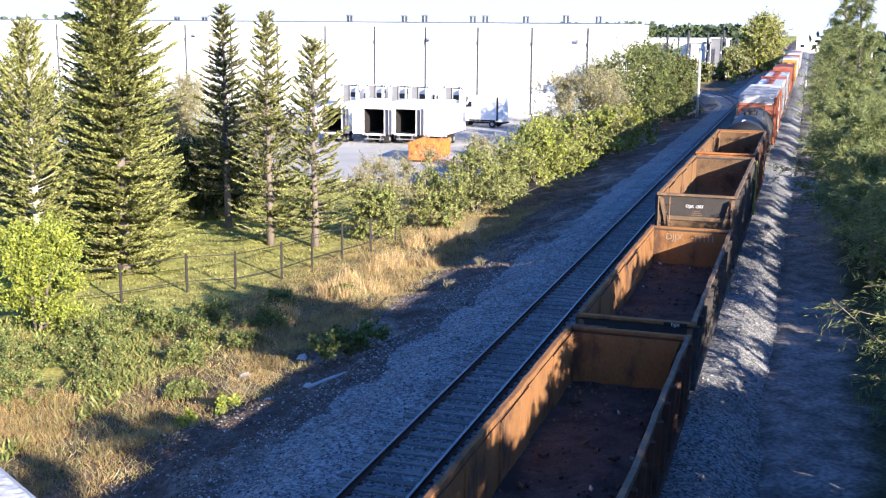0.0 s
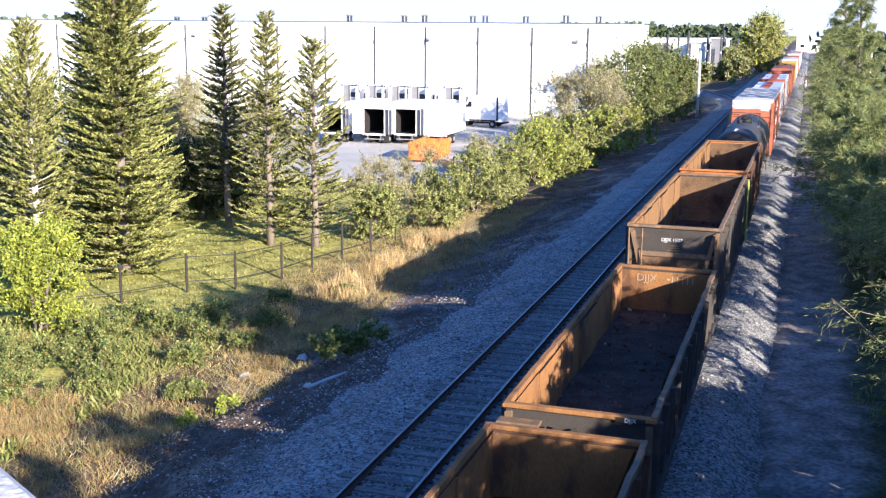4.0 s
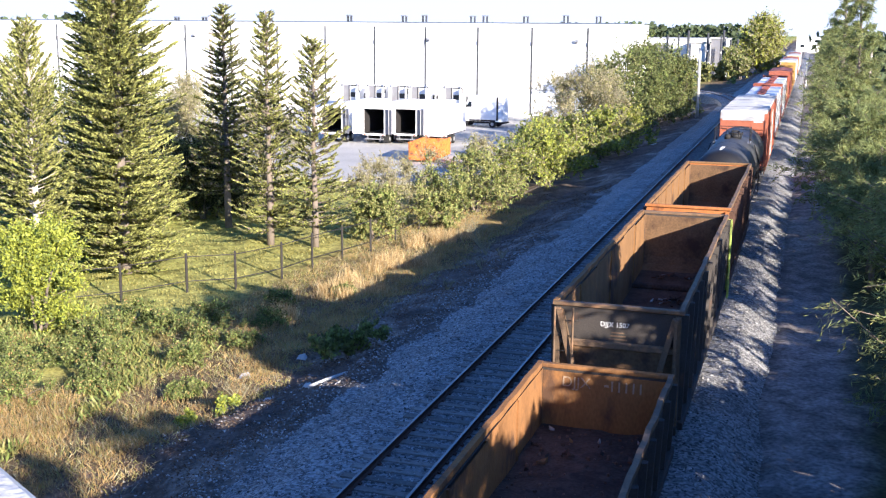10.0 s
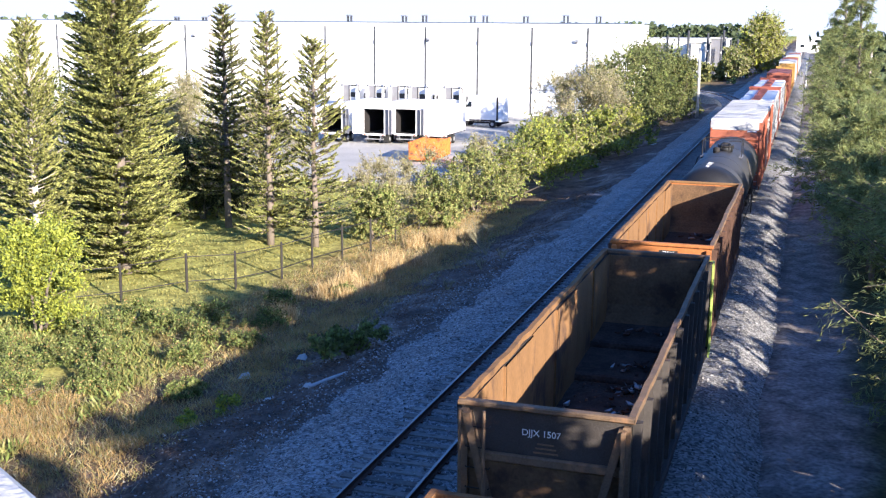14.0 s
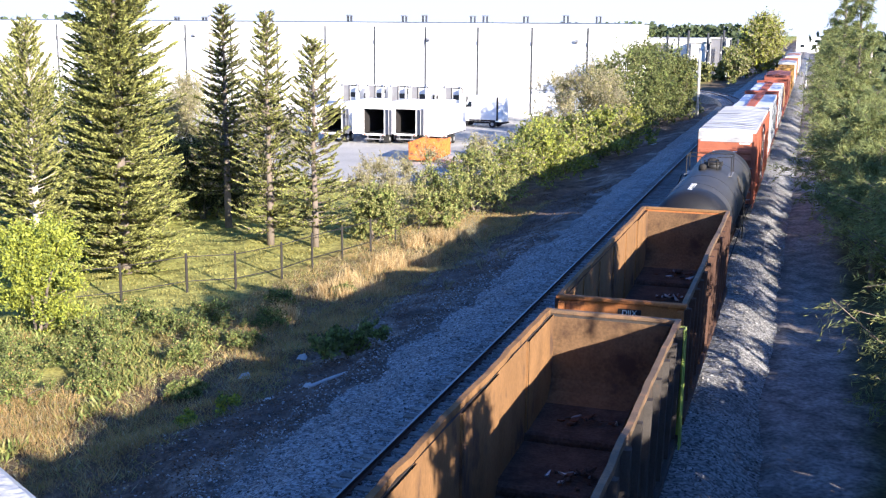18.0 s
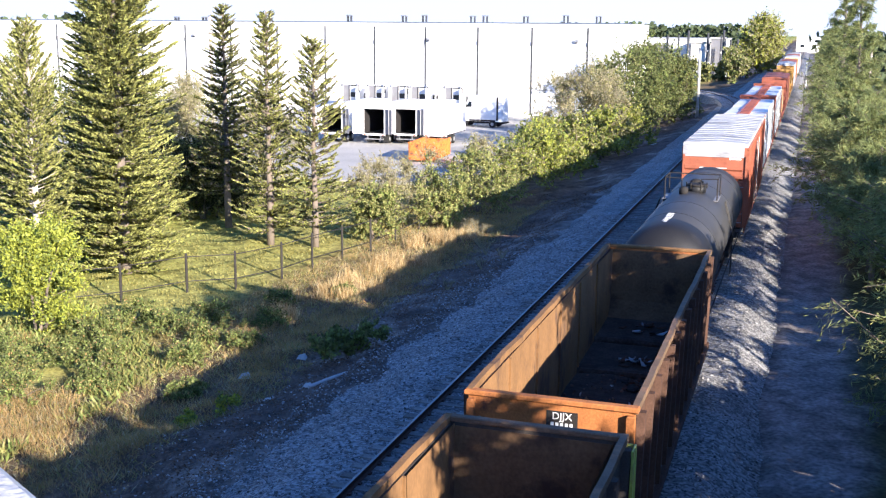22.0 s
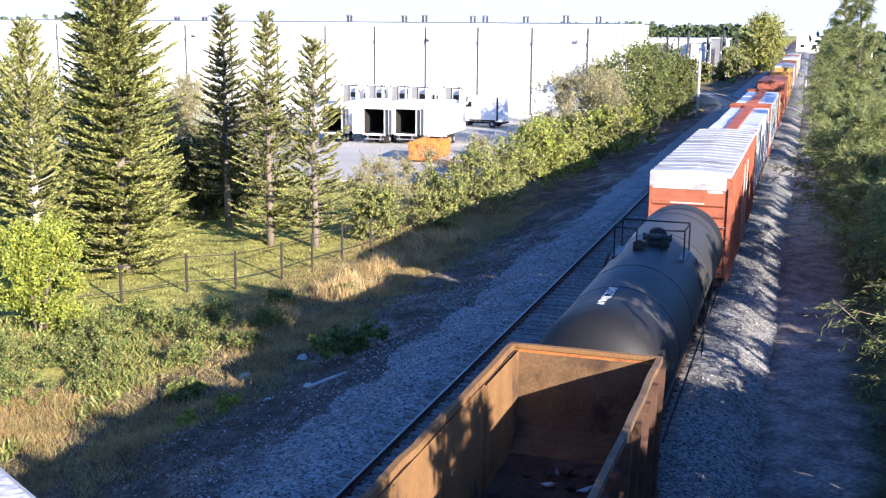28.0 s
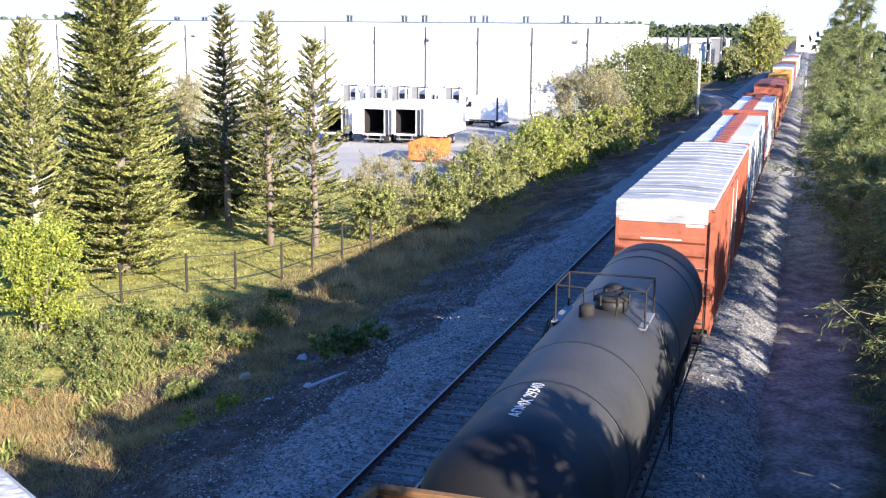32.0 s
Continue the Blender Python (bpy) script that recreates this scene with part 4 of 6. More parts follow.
    for k in range(26):
        xx, yy, r = rnd.uniform(-1.2, 1.2), rnd.uniform(0.5, length - 0.5), rnd.uniform(0.04, 0.16)
        t = rnd.uniform(0, 3.1)
        dx, dy = r * math.cos(t), r * math.sin(t)
        z = fl + 0.13
        part("scrap_piece", Shape().quadbox([(xx - dx, yy - dy, z), (xx + dy * 0.5, yy - dx * 0.5, z - 0.02), (xx + dx, yy + dy, z), (xx - dy * 0.5, yy + dx * 0.5, z)],
                                            [(xx - dx, yy - dy, z + 0.05), (xx + dy * 0.5, yy - dx * 0.5, z + 0.04), (xx + dx, yy + dy, z + 0.09), (xx - dy * 0.5, yy + dx * 0.5, z + 0.03)]),
             rnd.choice([RUST, GALV, FLOOR_SCRAP, BLACK_STEEL, RUST_IN]), g)
    rub = Shape()
    for k in range(420):
        xx, yy, r = rnd.uniform(-1.32, 1.32), rnd.uniform(0.25, length - 0.25), rnd.choice((0.02, 0.03, 0.04, 0.06))
        p = Vector((xx * 1.3 + seed * 9, yy * 0.9, seed))
        z = fl + 0.045 + 0.10 * max(0, noise.noise(p) + 0.3) + 0.035 * noise.noise(p * 4)
        a = rnd.uniform(0, 3.1)
        c, s = r * math.cos(a), r * math.sin(a)
        rub.quadbox([(xx - c, yy - s, z - 0.03), (xx + s, yy - c, z - 0.03), (xx + c, yy + s, z - 0.03), (xx - s, yy + c, z - 0.03)],
                    [(xx - c * 0.6, yy - s * 0.6, z + r * 0.9), (xx + s * 0.7, yy - c * 0.5, z + r * 0.6), (xx + c * 0.6, yy + s * 0.7, z + r), (xx - s * 0.5, yy + c * 0.6, z + r * 0.7)])
    tagged(rub.to("rubble", RUBBLE, g), kind="stuff")
    part("centre_sill", Shape().box(-0.3, 0.3, 0.1, length - 0.1, fl - 0.42, fl - 0.105), BLACK_STEEL, g)
    for yy in (1.75, length - 1.75):
        truck_bogie(g, yy)
    if code_style == "plate":
        p = part("code_panel", Shape().box(-0.06, 0.50, -0.012, -0.003, top - 0.58, top - 0.24), BLACK_STEEL, g, "black panel with white bars")
        lettering(code, 0.185, pose(0.22, -0.016, top - 0.335, 90), p, WHITE_PAINT)
        for k in range(5):
            part("marking_bar", Shape().box(0.02 + 0.085 * k, 0.075 + 0.085 * k, -0.018, -0.013, top - 0.54, top - 0.45), WHITE_PAINT, p)
    elif code_style == "end":
        lettering(code, 0.165, pose(-0.06, -0.006, top - 0.50, 90), g, WHITE_PAINT)
        for k in range(3):
            part("marking_bar", Shape().box(-0.13 - 0.03 * k, 0.17 + 0.04 * k, -0.008, -0.003, top - 0.70 - 0.08 * k, top - 0.67 - 0.08 * k), CHORD, g)
    if "inside" in code_style:
        lettering(code, 0.34, pose(-0.62, length - 0.125, top - 0.40, 90), g, CHALK, "chalked_letters")
        for k in range(6):
            part("chalk_bar", Shape().box(0.02 + 0.16 * k, (0.12 if k == 0 else 0.06) + 0.16 * k, length - 0.122, length - 0.1155, top - (0.43 if k == 0 else 0.52), top - (0.38 if k == 0 else 0.28)), CHALK, g)
    if "small" in code_style:
        p = part("code_panel", Shape().box(0.75, 1.35, -0.078, -0.072, top - 0.14, top - 0.03), BLACK_STEEL, g)
        lettering(code, 0.12, pose(1.05, -0.081, top - 0.085, 90), p, WHITE_PAINT)
    CARS.append((g, y))
    return g


def corner_plate(car, y, top):
    """A bright repair plate down the outside of one corner, with its bolt strip."""
    p = part("corner_plate", Shape().box(1.66, 1.70, y - 0.34, y, 0.7, top - 0.16, 0.01), LIME_PAINT, car, "yellow-green painted corner plate")
    part("bolt_strip", Shape().box(1.702, 1.715, y - 0.20, y - 0.14, 0.75, top - 0.2), LIME_PAINT, p)
    part("end_flange", Shape().box(1.50, 1.66, y - 0.03, y, 0.7, top - 0.16, 0.008), LIME_PAINT, p)


G_A = (DARK_GONDOLA, RUST_IN, CHORD)
gondola(12.75, 14.45, 2.62, (RUST, RUST_LOW, CHORD), "empty low-sided gondola wagon of rusted brown steel", "", "", 13, seed=3)
low_car = gondola(28.45, 14.45, 2.62, (DARK_GONDOLA, RUST_LOW, CHORD), "empty low-sided gondola wagon, rusty inside with chalked letters", "DJJX", "small inside", 13, seed=4)
deck = part("crossover_plate", Shape().box(-1.60, -0.72, -0.42, -0.085, 2.28, 2.34, 0.015), CHORD, low_car, "tan step plate at the end of the wagon")
part("plate_bracket", Shape().box(-1.5, -1.42, -0.40, -0.085, 1.9, 2.278).box(-0.92, -0.84, -0.40, -0.085, 1.9, 2.278), BLACK_STEEL, deck)
part("air_hose", Shape().tube([(-0.6, -0.1, 2.2), (-0.45, -0.3, 2.26), (-0.2, -0.3, 2.2), (0.0, -0.12, 2.24)], 0.03, 6), BLACK_STEEL, low_car)
high_car = gondola(44.45, 14.45, 3.70, G_A, "high-sided dark gondola wagon with scrap crumbs on its floor", "DJJX 1507", "end", 12, notch=True, seed=5)
corner_plate(high_car, 14.48, 3.70)
gondola(60.1, 14.62, 3.76, (RUST, RUST_IN, CHORD), "high-sided rust-brown gondola wagon with an orange end", "DJJX", "plate", 14, end_mat=RUST_ORANGE, seed=6)


def tank_car(y0, y1):
    """A black tank on a full-length sill between two couplers."""
    L = y1 - y0
    c = thing("tank_car", (TX, y0, 0), "black tank wagon with a railed dome platform", "tank wagon", "wagons of the train")
    R, zc = 1.48, 2.64
    n = 40
    sections = [(0.0, 0.02), (0.03, 0.35), (0.1, 0.7), (0.22, 1.0), (0.4, 1.24), (0.6, 1.39), (0.82, 1.48)]
    ring = [(0.25 + a, r) for a, r in sections] + [(L - 0.7 - a, r) for a, r in reversed(sections)]
    sh = Shape()
    for a, r in ring:
        for k in range(n):
            t = 2 * math.pi * k / n
            sh.v.append((r * math.cos(t), a, zc + r * math.sin(t)))
    for i in range(len(ring) - 1):
        for k in range(n):
            j = (k + 1) % n
            sh.f.append((i * n + j, i * n + k, i * n + n + k, i * n + n + j))
    tank = part("tank_shell", sh, TANK_BLACK, c, "", True)
    for a in (3.6, 6.2, L / 2 + 1.9, L - 3.6):
        part("weld_band", Shape().tube([(0, a - 0.05, zc), (0, a + 0.05, zc)], R + 0.008, n), TANK_BAND, tank, "", True)
    # Black sleeve puts the shade on the front end into the colour.
    sleeve = Shape()
    crings = [(a - 0.008, r + 0.01) for a, r in ring[1:7]] + [(2.3, 1.49), (2.34, 1.482)]
    for a, r in crings:
        for k in range(n):
            t = 2 * math.pi * k / n
            sleeve.v.append((r * math.cos(t), a, zc + r * math.sin(t)))
    for i in range(len(crings) - 1):
        for k in range(n):
            j = (k + 1) % n
            sleeve.f.append((i * n + j, i * n + k, i * n + n + k, i * n + n + j))
    part("end_shade_sleeve", sleeve, TANK_SHADE, tank, "black sleeve over the front end, standing in for shade", True)
    for a in (L - 2.6,):
        part("saddle_band", Shape().tube([(0, a, zc), (0, a + 1.0, zc)], R + 0.012, n, False), TANK_BAND, tank, "matt black band round the tank", True)
    m = L / 2
    # dome with valve housing and platform
    d = part("manway", Shape().tube([(0.15, m - 0.1, zc + R - 0.05), (0.15, m - 0.1, zc + R + 0.16), (0.15, m - 0.1, zc + R + 0.20)], [0.36, 0.36, 0.30], 18), TANK_BAND, c, "", True)
    part("manway_lid", Shape().tube([(0.15, m - 0.1, zc + R + 0.201), (0.15, m - 0.1, zc + R + 0.26)], [0.40, 0.34], 18), BLACK_STEEL, d, "", True)
    for k in range(6):
        t = math.pi * k / 3
        part("lid_bolt", Shape().tube([(0.15 + 0.38 * math.cos(t), m - 0.1 + 0.38 * math.sin(t), zc + R + 0.1), (0.15 + 0.38 * math.cos(t), m - 0.1 + 0.38 * math.sin(t), zc + R + 0.32)], 0.03, 6), BLACK_STEEL, d)
    part("valve_housing", Shape().tube([(0.05, m + 0.75, zc + R - 0.05), (0.05, m + 0.75, zc + R + 0.25), (0.05, m + 0.75, zc + R + 0.33)], [0.24, 0.24, 0.12], 14), BLACK_STEEL, c, "", True)
    part("valve_housing", Shape().tube([(-0.25, m - 0.9, zc + R - 0.08), (-0.25, m - 0.9, zc + R + 0.18), (-0.25, m - 0.9, zc + R + 0.24)], [0.17, 0.17, 0.08], 12), BLACK_STEEL, c, "", True)
    for s in (-1, 1):
        px = s * 0.80
        p = part("platform", Shape().box(px - 0.26, px + 0.20, m - 0.72, m + 0.72, zc + 1.17, zc + 1.22, 0.01), GREY_AND_DOOR_SHADE, c)
        part("platform_bracket", Shape().box(px - 0.22, px + 0.12, m - 0.70, m - 0.62, zc + 0.85, zc + 1.167).box(px - 0.22, px + 0.12, m + 0.62, m + 0.70, zc + 0.85, zc + 1.167), BLACK_STEEL, p)
        for yy in (m - 0.70, m + 0.70):
            part("rail_post", Shape().tube([(px + s * 0.17, yy, zc + 1.22), (px + s * 0.17, yy, zc + 2.02)], 0.024, 6), BLACK_STEEL, p)
        for z in (zc + 2.02,):
            part("guard_rail", Shape().tube([(px + s * 0.17, m - 0.70, z), (px + s * 0.17, m + 0.70, z)], 0.024, 6), BLACK_STEEL, p)
        part("guard_rail", Shape().tube([(px + s * 0.17, m - 0.70, zc + 2.02), (px - s * 0.45, m - 0.70, zc + 2.0), (px - s * 0.45, m - 0.70, zc + 1.42)], 0.024, 6), BLACK_STEEL, p)
        part("ladder", Shape().tube([(s * 1.56, m - 0.2, 1.0), (s * 1.56, m - 0.2, zc), (s * 1.22, m - 0.2, zc + 1.1)], 0.02, 6).tube([(s * 1.56, m + 0.2, 1.0), (s * 1.56, m + 0.2, zc), (s * 1.22, m + 0.2, zc + 1.1)], 0.02, 6), FENCE_DARK, p)
        for k in range(5):
            part("ladder_rung", Shape().tube([(s * 1.56, m - 0.2, 1.15 + 0.33 * k), (s * 1.56, m + 0.2, 1.15 + 0.33 * k)], 0.015, 5), FENCE_DARK, p)
    part("cross_rail", Shape().tube([(-0.97, m + 0.70, zc + 2.02), (0.97, m + 0.70, zc + 2.02)], 0.024, 6), BLACK_STEEL, c)
    # sills, bolsters and end platforms
    for e, s in ((0, 1), (L, -1)):
        a, b = sorted((e, e + s * 2.3))
        part("stub_sill", Shape().box(-0.28, 0.28, a + 0.02, b, 0.62, 1.05, 0.03), BLACK_STEEL, c)
        a, b = sorted((e + s * 1.45, e + s * 2.25))
        part("bolster", Shape().prism([(-1.2, 0.9), (1.2, 0.9), (1.3, 2.0), (0.8, 1.42), (0, 1.20), (-0.8, 1.42), (-1.3, 2.0)], "y", a, b), BLACK_STEEL, c)
        a, b = sorted((e + s * 0.05, e + s * 0.9))
        part("end_platform", Shape().box(-1.45, 1.45, a, b, 1.06, 1.12, 0.01), BLACK_STEEL, c)
        for x in (-1.42, 1.42):
            part("end_handrail", Shape().tube([(x, e + s * 0.1, 1.12), (x, e + s * 0.1, 2.05), (x * 0.55, e + s * 0.1, 2.05), (x * 0.55, e + s * 0.1, 1.12)], 0.02, 6), FENCE_DARK, c)
        coupler(c, e, -s, 0.42)
        truck_bogie(c, e + s * 1.85)
    part("side_running_pipe", Shape().tube([(-1.46, 1.0, 1.35), (-1.46, L - 1.0, 1.35)], 0.025, 6), BLACK_STEEL, c)
    part("side_running_pipe", Shape().tube([(1.46, 1.0, 1.35), (1.46, L - 1.0, 1.35)], 0.025, 6), BLACK_STEEL, c)
    lettering("ADMX 29340", 0.31, Matrix.Translation((-0.10, 2.55, zc + R + 0.004)) @ pose(0, 0, 0, 0, 0, 90), tank, WHITE_PAINT)
    CARS.append((c, y0))
    return c


tank_car(75.35, 93.9)


def box_car(y, length, top, body, roofmat, label, ribs=22):
    c = thing("box_car", (TX, y, 0), label, "freight wagon", "wagons of the train")
    w, z0, band = 1.47, 1.0, 0.62
    for s in (-1, 1):
        x0, x1 = sorted((s * (w - 0.06), s * w))
        part("side_wall", Shape().box(x0, x1, 0.05, length - 0.05, z0, top - 0.34), body, c)
        for k in range(ribs):
            yy = 0.12 + k * (length - 0.24) / (ribs - 1)
            if abs(yy - length / 2) < 2.3:
                continue
            part("side_post", Shape().box(min(s * (w + 0.002), s * (w + 0.075)), max(s * (w + 0.002), s * (w + 0.075)), yy - 0.06, yy + 0.06, z0, top - 0.345, 0.015), body, c)
        for k in (-1, 1):
            a = length / 2 + (k - 1) * 1.5 * 0.75
            d = part("sliding_door", Shape().box(min(s * (w + 0.003), s * (w + 0.06)), max(s * (w + 0.003), s * (w + 0.06)), a - 0.55 + (0.55 if k < 0 else 0.6), a + 1.55, z0 + 0.06, top - 0.5, 0.01), body, c)
            part("door_bar", Shape().tube([(s * (w + 0.09), a + 0.7, z0 + 0.1), (s * (w + 0.09), a + 0.7, top - 0.6)], 0.025, 6), GALV, d)
        part("side_sill", Shape().box(min(s * (w + 0.002), s * (w + 0.05)), max(s * (w + 0.002), s * (w + 0.05)), 0.0, length, z0 - 0.25, z0 - 0.004, 0.02), body, c)
        part("roof_edge", Shape().box(s * (w + 0.01) - 0.06, s * (w + 0.01) + 0.06, 0.0, length, top - 0.338, top - 0.24, 0.02), body, c)
    roof = part("roof", Shape().prism([(-w, top - 0.236), (w, top - 0.236), (w, top - 0.07), (0, top), (-w, top - 0.07)], "y", 0.0, length), roofmat, c, "white coated roof")
    n = 16
    for k in range(n + 1):
        yy = 0.06 + k * (length - 0.12) / n
        part("roof_rib", Shape().prism([(-w, top - 0.068), (0, top + 0.002), (w, top - 0.068), (w, top - 0.045), (0, top + 0.025), (-w, top - 0.045)], "y", yy - 0.05, yy + 0.05), roofmat, roof)
    for e, s in ((0.0, -1), (length, 1)):
        a, b = sorted((e, e - s * 0.08))
        end = part("end_wall", Shape().box(-w + 0.06, w - 0.06, a, b, z0, top - 0.237), body, c)
        a, b = sorted((e + s * 0.004, e + s * 0.03))
        part("end_cap", Shape().box(-w - 0.03, w - 0.16, a, b, top - 0.72, top - 0.09, 0.008), roofmat, end, "white band along the roof end")
        zz = z0 + 0.12
        while zz < top - 1.0:
            a, b = sorted((e + s * 0.002, e + s * 0.085))
            part("end_corrugation", Shape().prism([(a, zz), (b, zz + 0.08), (b, zz + 0.20), (a, zz + 0.28)] if s > 0 else [(b, zz), (a, zz + 0.08), (a, zz + 0.20), (b, zz + 0.28)], "x", -w + 0.08, w - 0.2), body, end)
            zz += 0.42
        for x in (-w + 0.03, w - 0.03):
            part("corner_post", Shape().box(x - 0.05, x + 0.05, min(e + s * 0.002, e + s * 0.07), max(e + s * 0.002, e + s * 0.07), z0, top - 0.63, 0.01), body, end)
        for k in range(5):
            z = z0 + 0.25 + 0.42 * k
            part("ladder_rung", Shape().tube([(w - 0.52, e + s * 0.1, z), (w - 0.52, e + s * 0.14, z), (w - 0.12, e + s * 0.14, z), (w - 0.12, e + s * 0.07, z)], 0.013, 5), GALV, end)
        part("marking_bar", Shape().box(0.65, 1.2, min(e + s * 0.005, e + s * 0.010), max(e + s * 0.005, e + s * 0.010), top - 0.82, top - 0.74), WHITE_PAINT, end)
        part("marking_bar", Shape().box(-0.7, 0.55, min(e + s * 0.087, e + s * 0.091), max(e + s * 0.087, e + s * 0.091), top - 1.24, top - 1.20), WHITE_PAINT, end)
        coupler(c, e, s, 0.75)
    part("floor", Shape().box(-w + 0.06, w - 0.06, 0.05, length - 0.05, z0 - 0.14, z0 - 0.003), BLACK_STEEL, c)
    part("centre_sill", Shape().box(-0.3, 0.3, 0.0, length, z0 - 0.42, z0 - 0.145), BLACK_STEEL, c)
    for yy in (2.0, length - 2.0):
        truck_bogie(c, yy)
    CARS.append((c, y))
    return c


box_car(95.0, 18.65, 5.0, BOX_RED, ROOF_WHITE, "orange-red box wagon with a white ribbed roof")


def centre_beam(y, length, beam, wrap, label, seed, top=4.75):
    rnd = random.Random(seed)
    c = thing("centre_beam_car", (TX, y, 0), label, "flat wagon", "wagons of the train")
    part("deck", Shape().box(-1.42, 1.42, 0, length, 0.9, 1.06, 0.02), beam, c)
    part("centre_sill", Shape().box(-0.3, 0.3, 0, length, 0.55, 0.895), BLACK_STEEL, c)
    part("top_chord", Shape().box(-0.30, 0.30, 0.36, length - 0.36, top - 0.12, top + 0.02, 0.02), beam, c)
    n = 15
    for k in range(n + 1):
        yy = 0.45 + k * (length - 0.9) / n
        part("beam_post", Shape().box(-0.13, 0.13, yy - 0.07, yy + 0.07, 1.062, top - 0.122), beam, c)
        part("chord_gusset", Shape().box(-0.42, 0.42, yy - 0.09, yy + 0.09, top + 0.022, top + 0.05), beam, c)
    for e in (0.0, length):
        a, b = (e, e + 0.3) if e == 0 else (e - 0.3, e)
        bh = part("bulkhead", Shape().box(-1.42, 1.42, a, b, 1.062, top - 0.02, 0.02), beam, c)
        part("bulkhead_cap", Shape().box(-1.47, 1.47, a - 0.03, b + 0.03, top - 0.018, top + 0.09, 0.02), beam, bh)
        coupler(c, e, -1 if e == 0 else 1, 0.62)
    for s in (-1, 1):
        yy = 0.42
        while yy < length - 2.2:
            l = min(rnd.choice([3.6, 4.2, 4.9]), length - 0.45 - yy)
            h = 1.08
            for layer in range(4):
                hh = 0.895 + rnd.uniform(-0.02, 0.02)
                x0, x1 = sorted((s * 0.20, s * (1.40 - rnd.uniform(0, 0.06))))
                part("lumber_pack", Shape().box(x0, x1, yy, yy + l - 0.06, h, h + hh - 0.03, 0.04), wrap if rnd.random() < 0.97 else TARP_BLUE, c, "white-wrapped lumber")
                h += hh
                if layer == 3 or h > top - 0.5:
                    break
            yy += l
        for k in range(8):
            ys = 0.9 + k * (length - 1.8) / 7
            part("tie_down", Shape().box(min(s * 1.41, s * 1.43), max(s * 1.41, s * 1.43), ys - 0.03, ys + 0.03, 1.062, 4.4), BLACK_STEEL, c)
    for yy in (2.2, length - 2.2):
        truck_bogie(c, yy)
    CARS.append((c, y))
    return c


centre_beam(115.2, 22.4, BEAM_RED, WRAP_WHITE, "red centre-beam wagon loaded with white-wrapped lumber", 1)
centre_beam(138.9, 22.4, BEAM_RED, WRAP_WHITE, "faded red centre-beam wagon with wrapped lumber packs", 2)


def far_car(y, length, kind, mat, label):
    c = thing("flat_car" if kind == "flat" else "box_car", (TX, y, 0), label, "freight wagon", "wagons of the train")
    part("deck", Shape().box(-1.45, 1.45, 0, length, 0.85, 1.1, 0.03), mat, c)
    if kind == "flat":
        for e in (0, length - 0.35):
            part("bulkhead", Shape().box(-1.4, 1.4, e, e + 0.35, 1.103, 4.4, 0.03), mat, c)
        yy = 0.5
        k = 0
        while yy < length - 3:
            part("load_stack", Shape().box(-1.25, 1.25, yy, yy + 3.6, 1.104, 2.7 + 0.5 * ((k * 7) % 3), 0.05), (LUMBER, YELLOW, LUMBER)[k % 3], c)
            yy += 3.9
            k += 1
    else:
        part("body", Shape().box(-1.48, 1.48, 0, length, 1.103, 4.5, 0.04), mat, c)
        part("roof", Shape().prism([(-1.5, 4.503), (1.5, 4.503), (1.5, 4.6), (0, 4.75), (-1.5, 4.6)], "y", 0, length), ROOF_WHITE if mat is not OLD_RED else OLD_RED, c)
        for s in (-1, 1):
            part("door", Shape().box(min(s * 1.483, s * 1.53), max(s * 1.483, s * 1.53), length / 2 - 1.5, length / 2 + 1.5, 1.2, 4.3), mat, c)
    for e, s in ((0.0, -1), (length, 1)):
        coupler(c, e, s, 0.55)
    for yb in (2.0, length - 2.0):
        truck_bogie(c, yb)
    CARS.append((c, y))


yy0 = 162.6
for kind, mat, length, label in (("flat", BEAM_RED, 18.5, "red bulkhead flat wagon stacked with lumber"), ("box", OLD_RED, 17.0, "faded red steel box wagon"), ("flat", YELLOW, 20.0, "yellow bulkhead flat wagon stacked with lumber"),
                                 ("flat", YELLOW, 20.0, "yellow bulkhead flat wagon stacked with lumber"), ("box", WRAP_WHITE, 17.0, "plain white steel box wagon"), ("box", OLD_RED, 17.0, "faded red steel box wagon"), ("flat", YELLOW, 19.0, "yellow bulkhead flat wagon stacked with lumber"),
                                 ("box", WRAP_WHITE, 17.0, "plain white steel box wagon"), ("box", OLD_RED, 17.0, "faded red steel box wagon"), ("box", WRAP_WHITE, 17.0, "plain white steel box wagon")):
    far_car(yy0, length, kind, mat, label)
    yy0 += length + 1.25

# ---- trees ----
def gz(x, y):
    return float(ground_z(x, y))


def rot_rand(n):
    return unit(RNG.normal(size=(n, 3)))


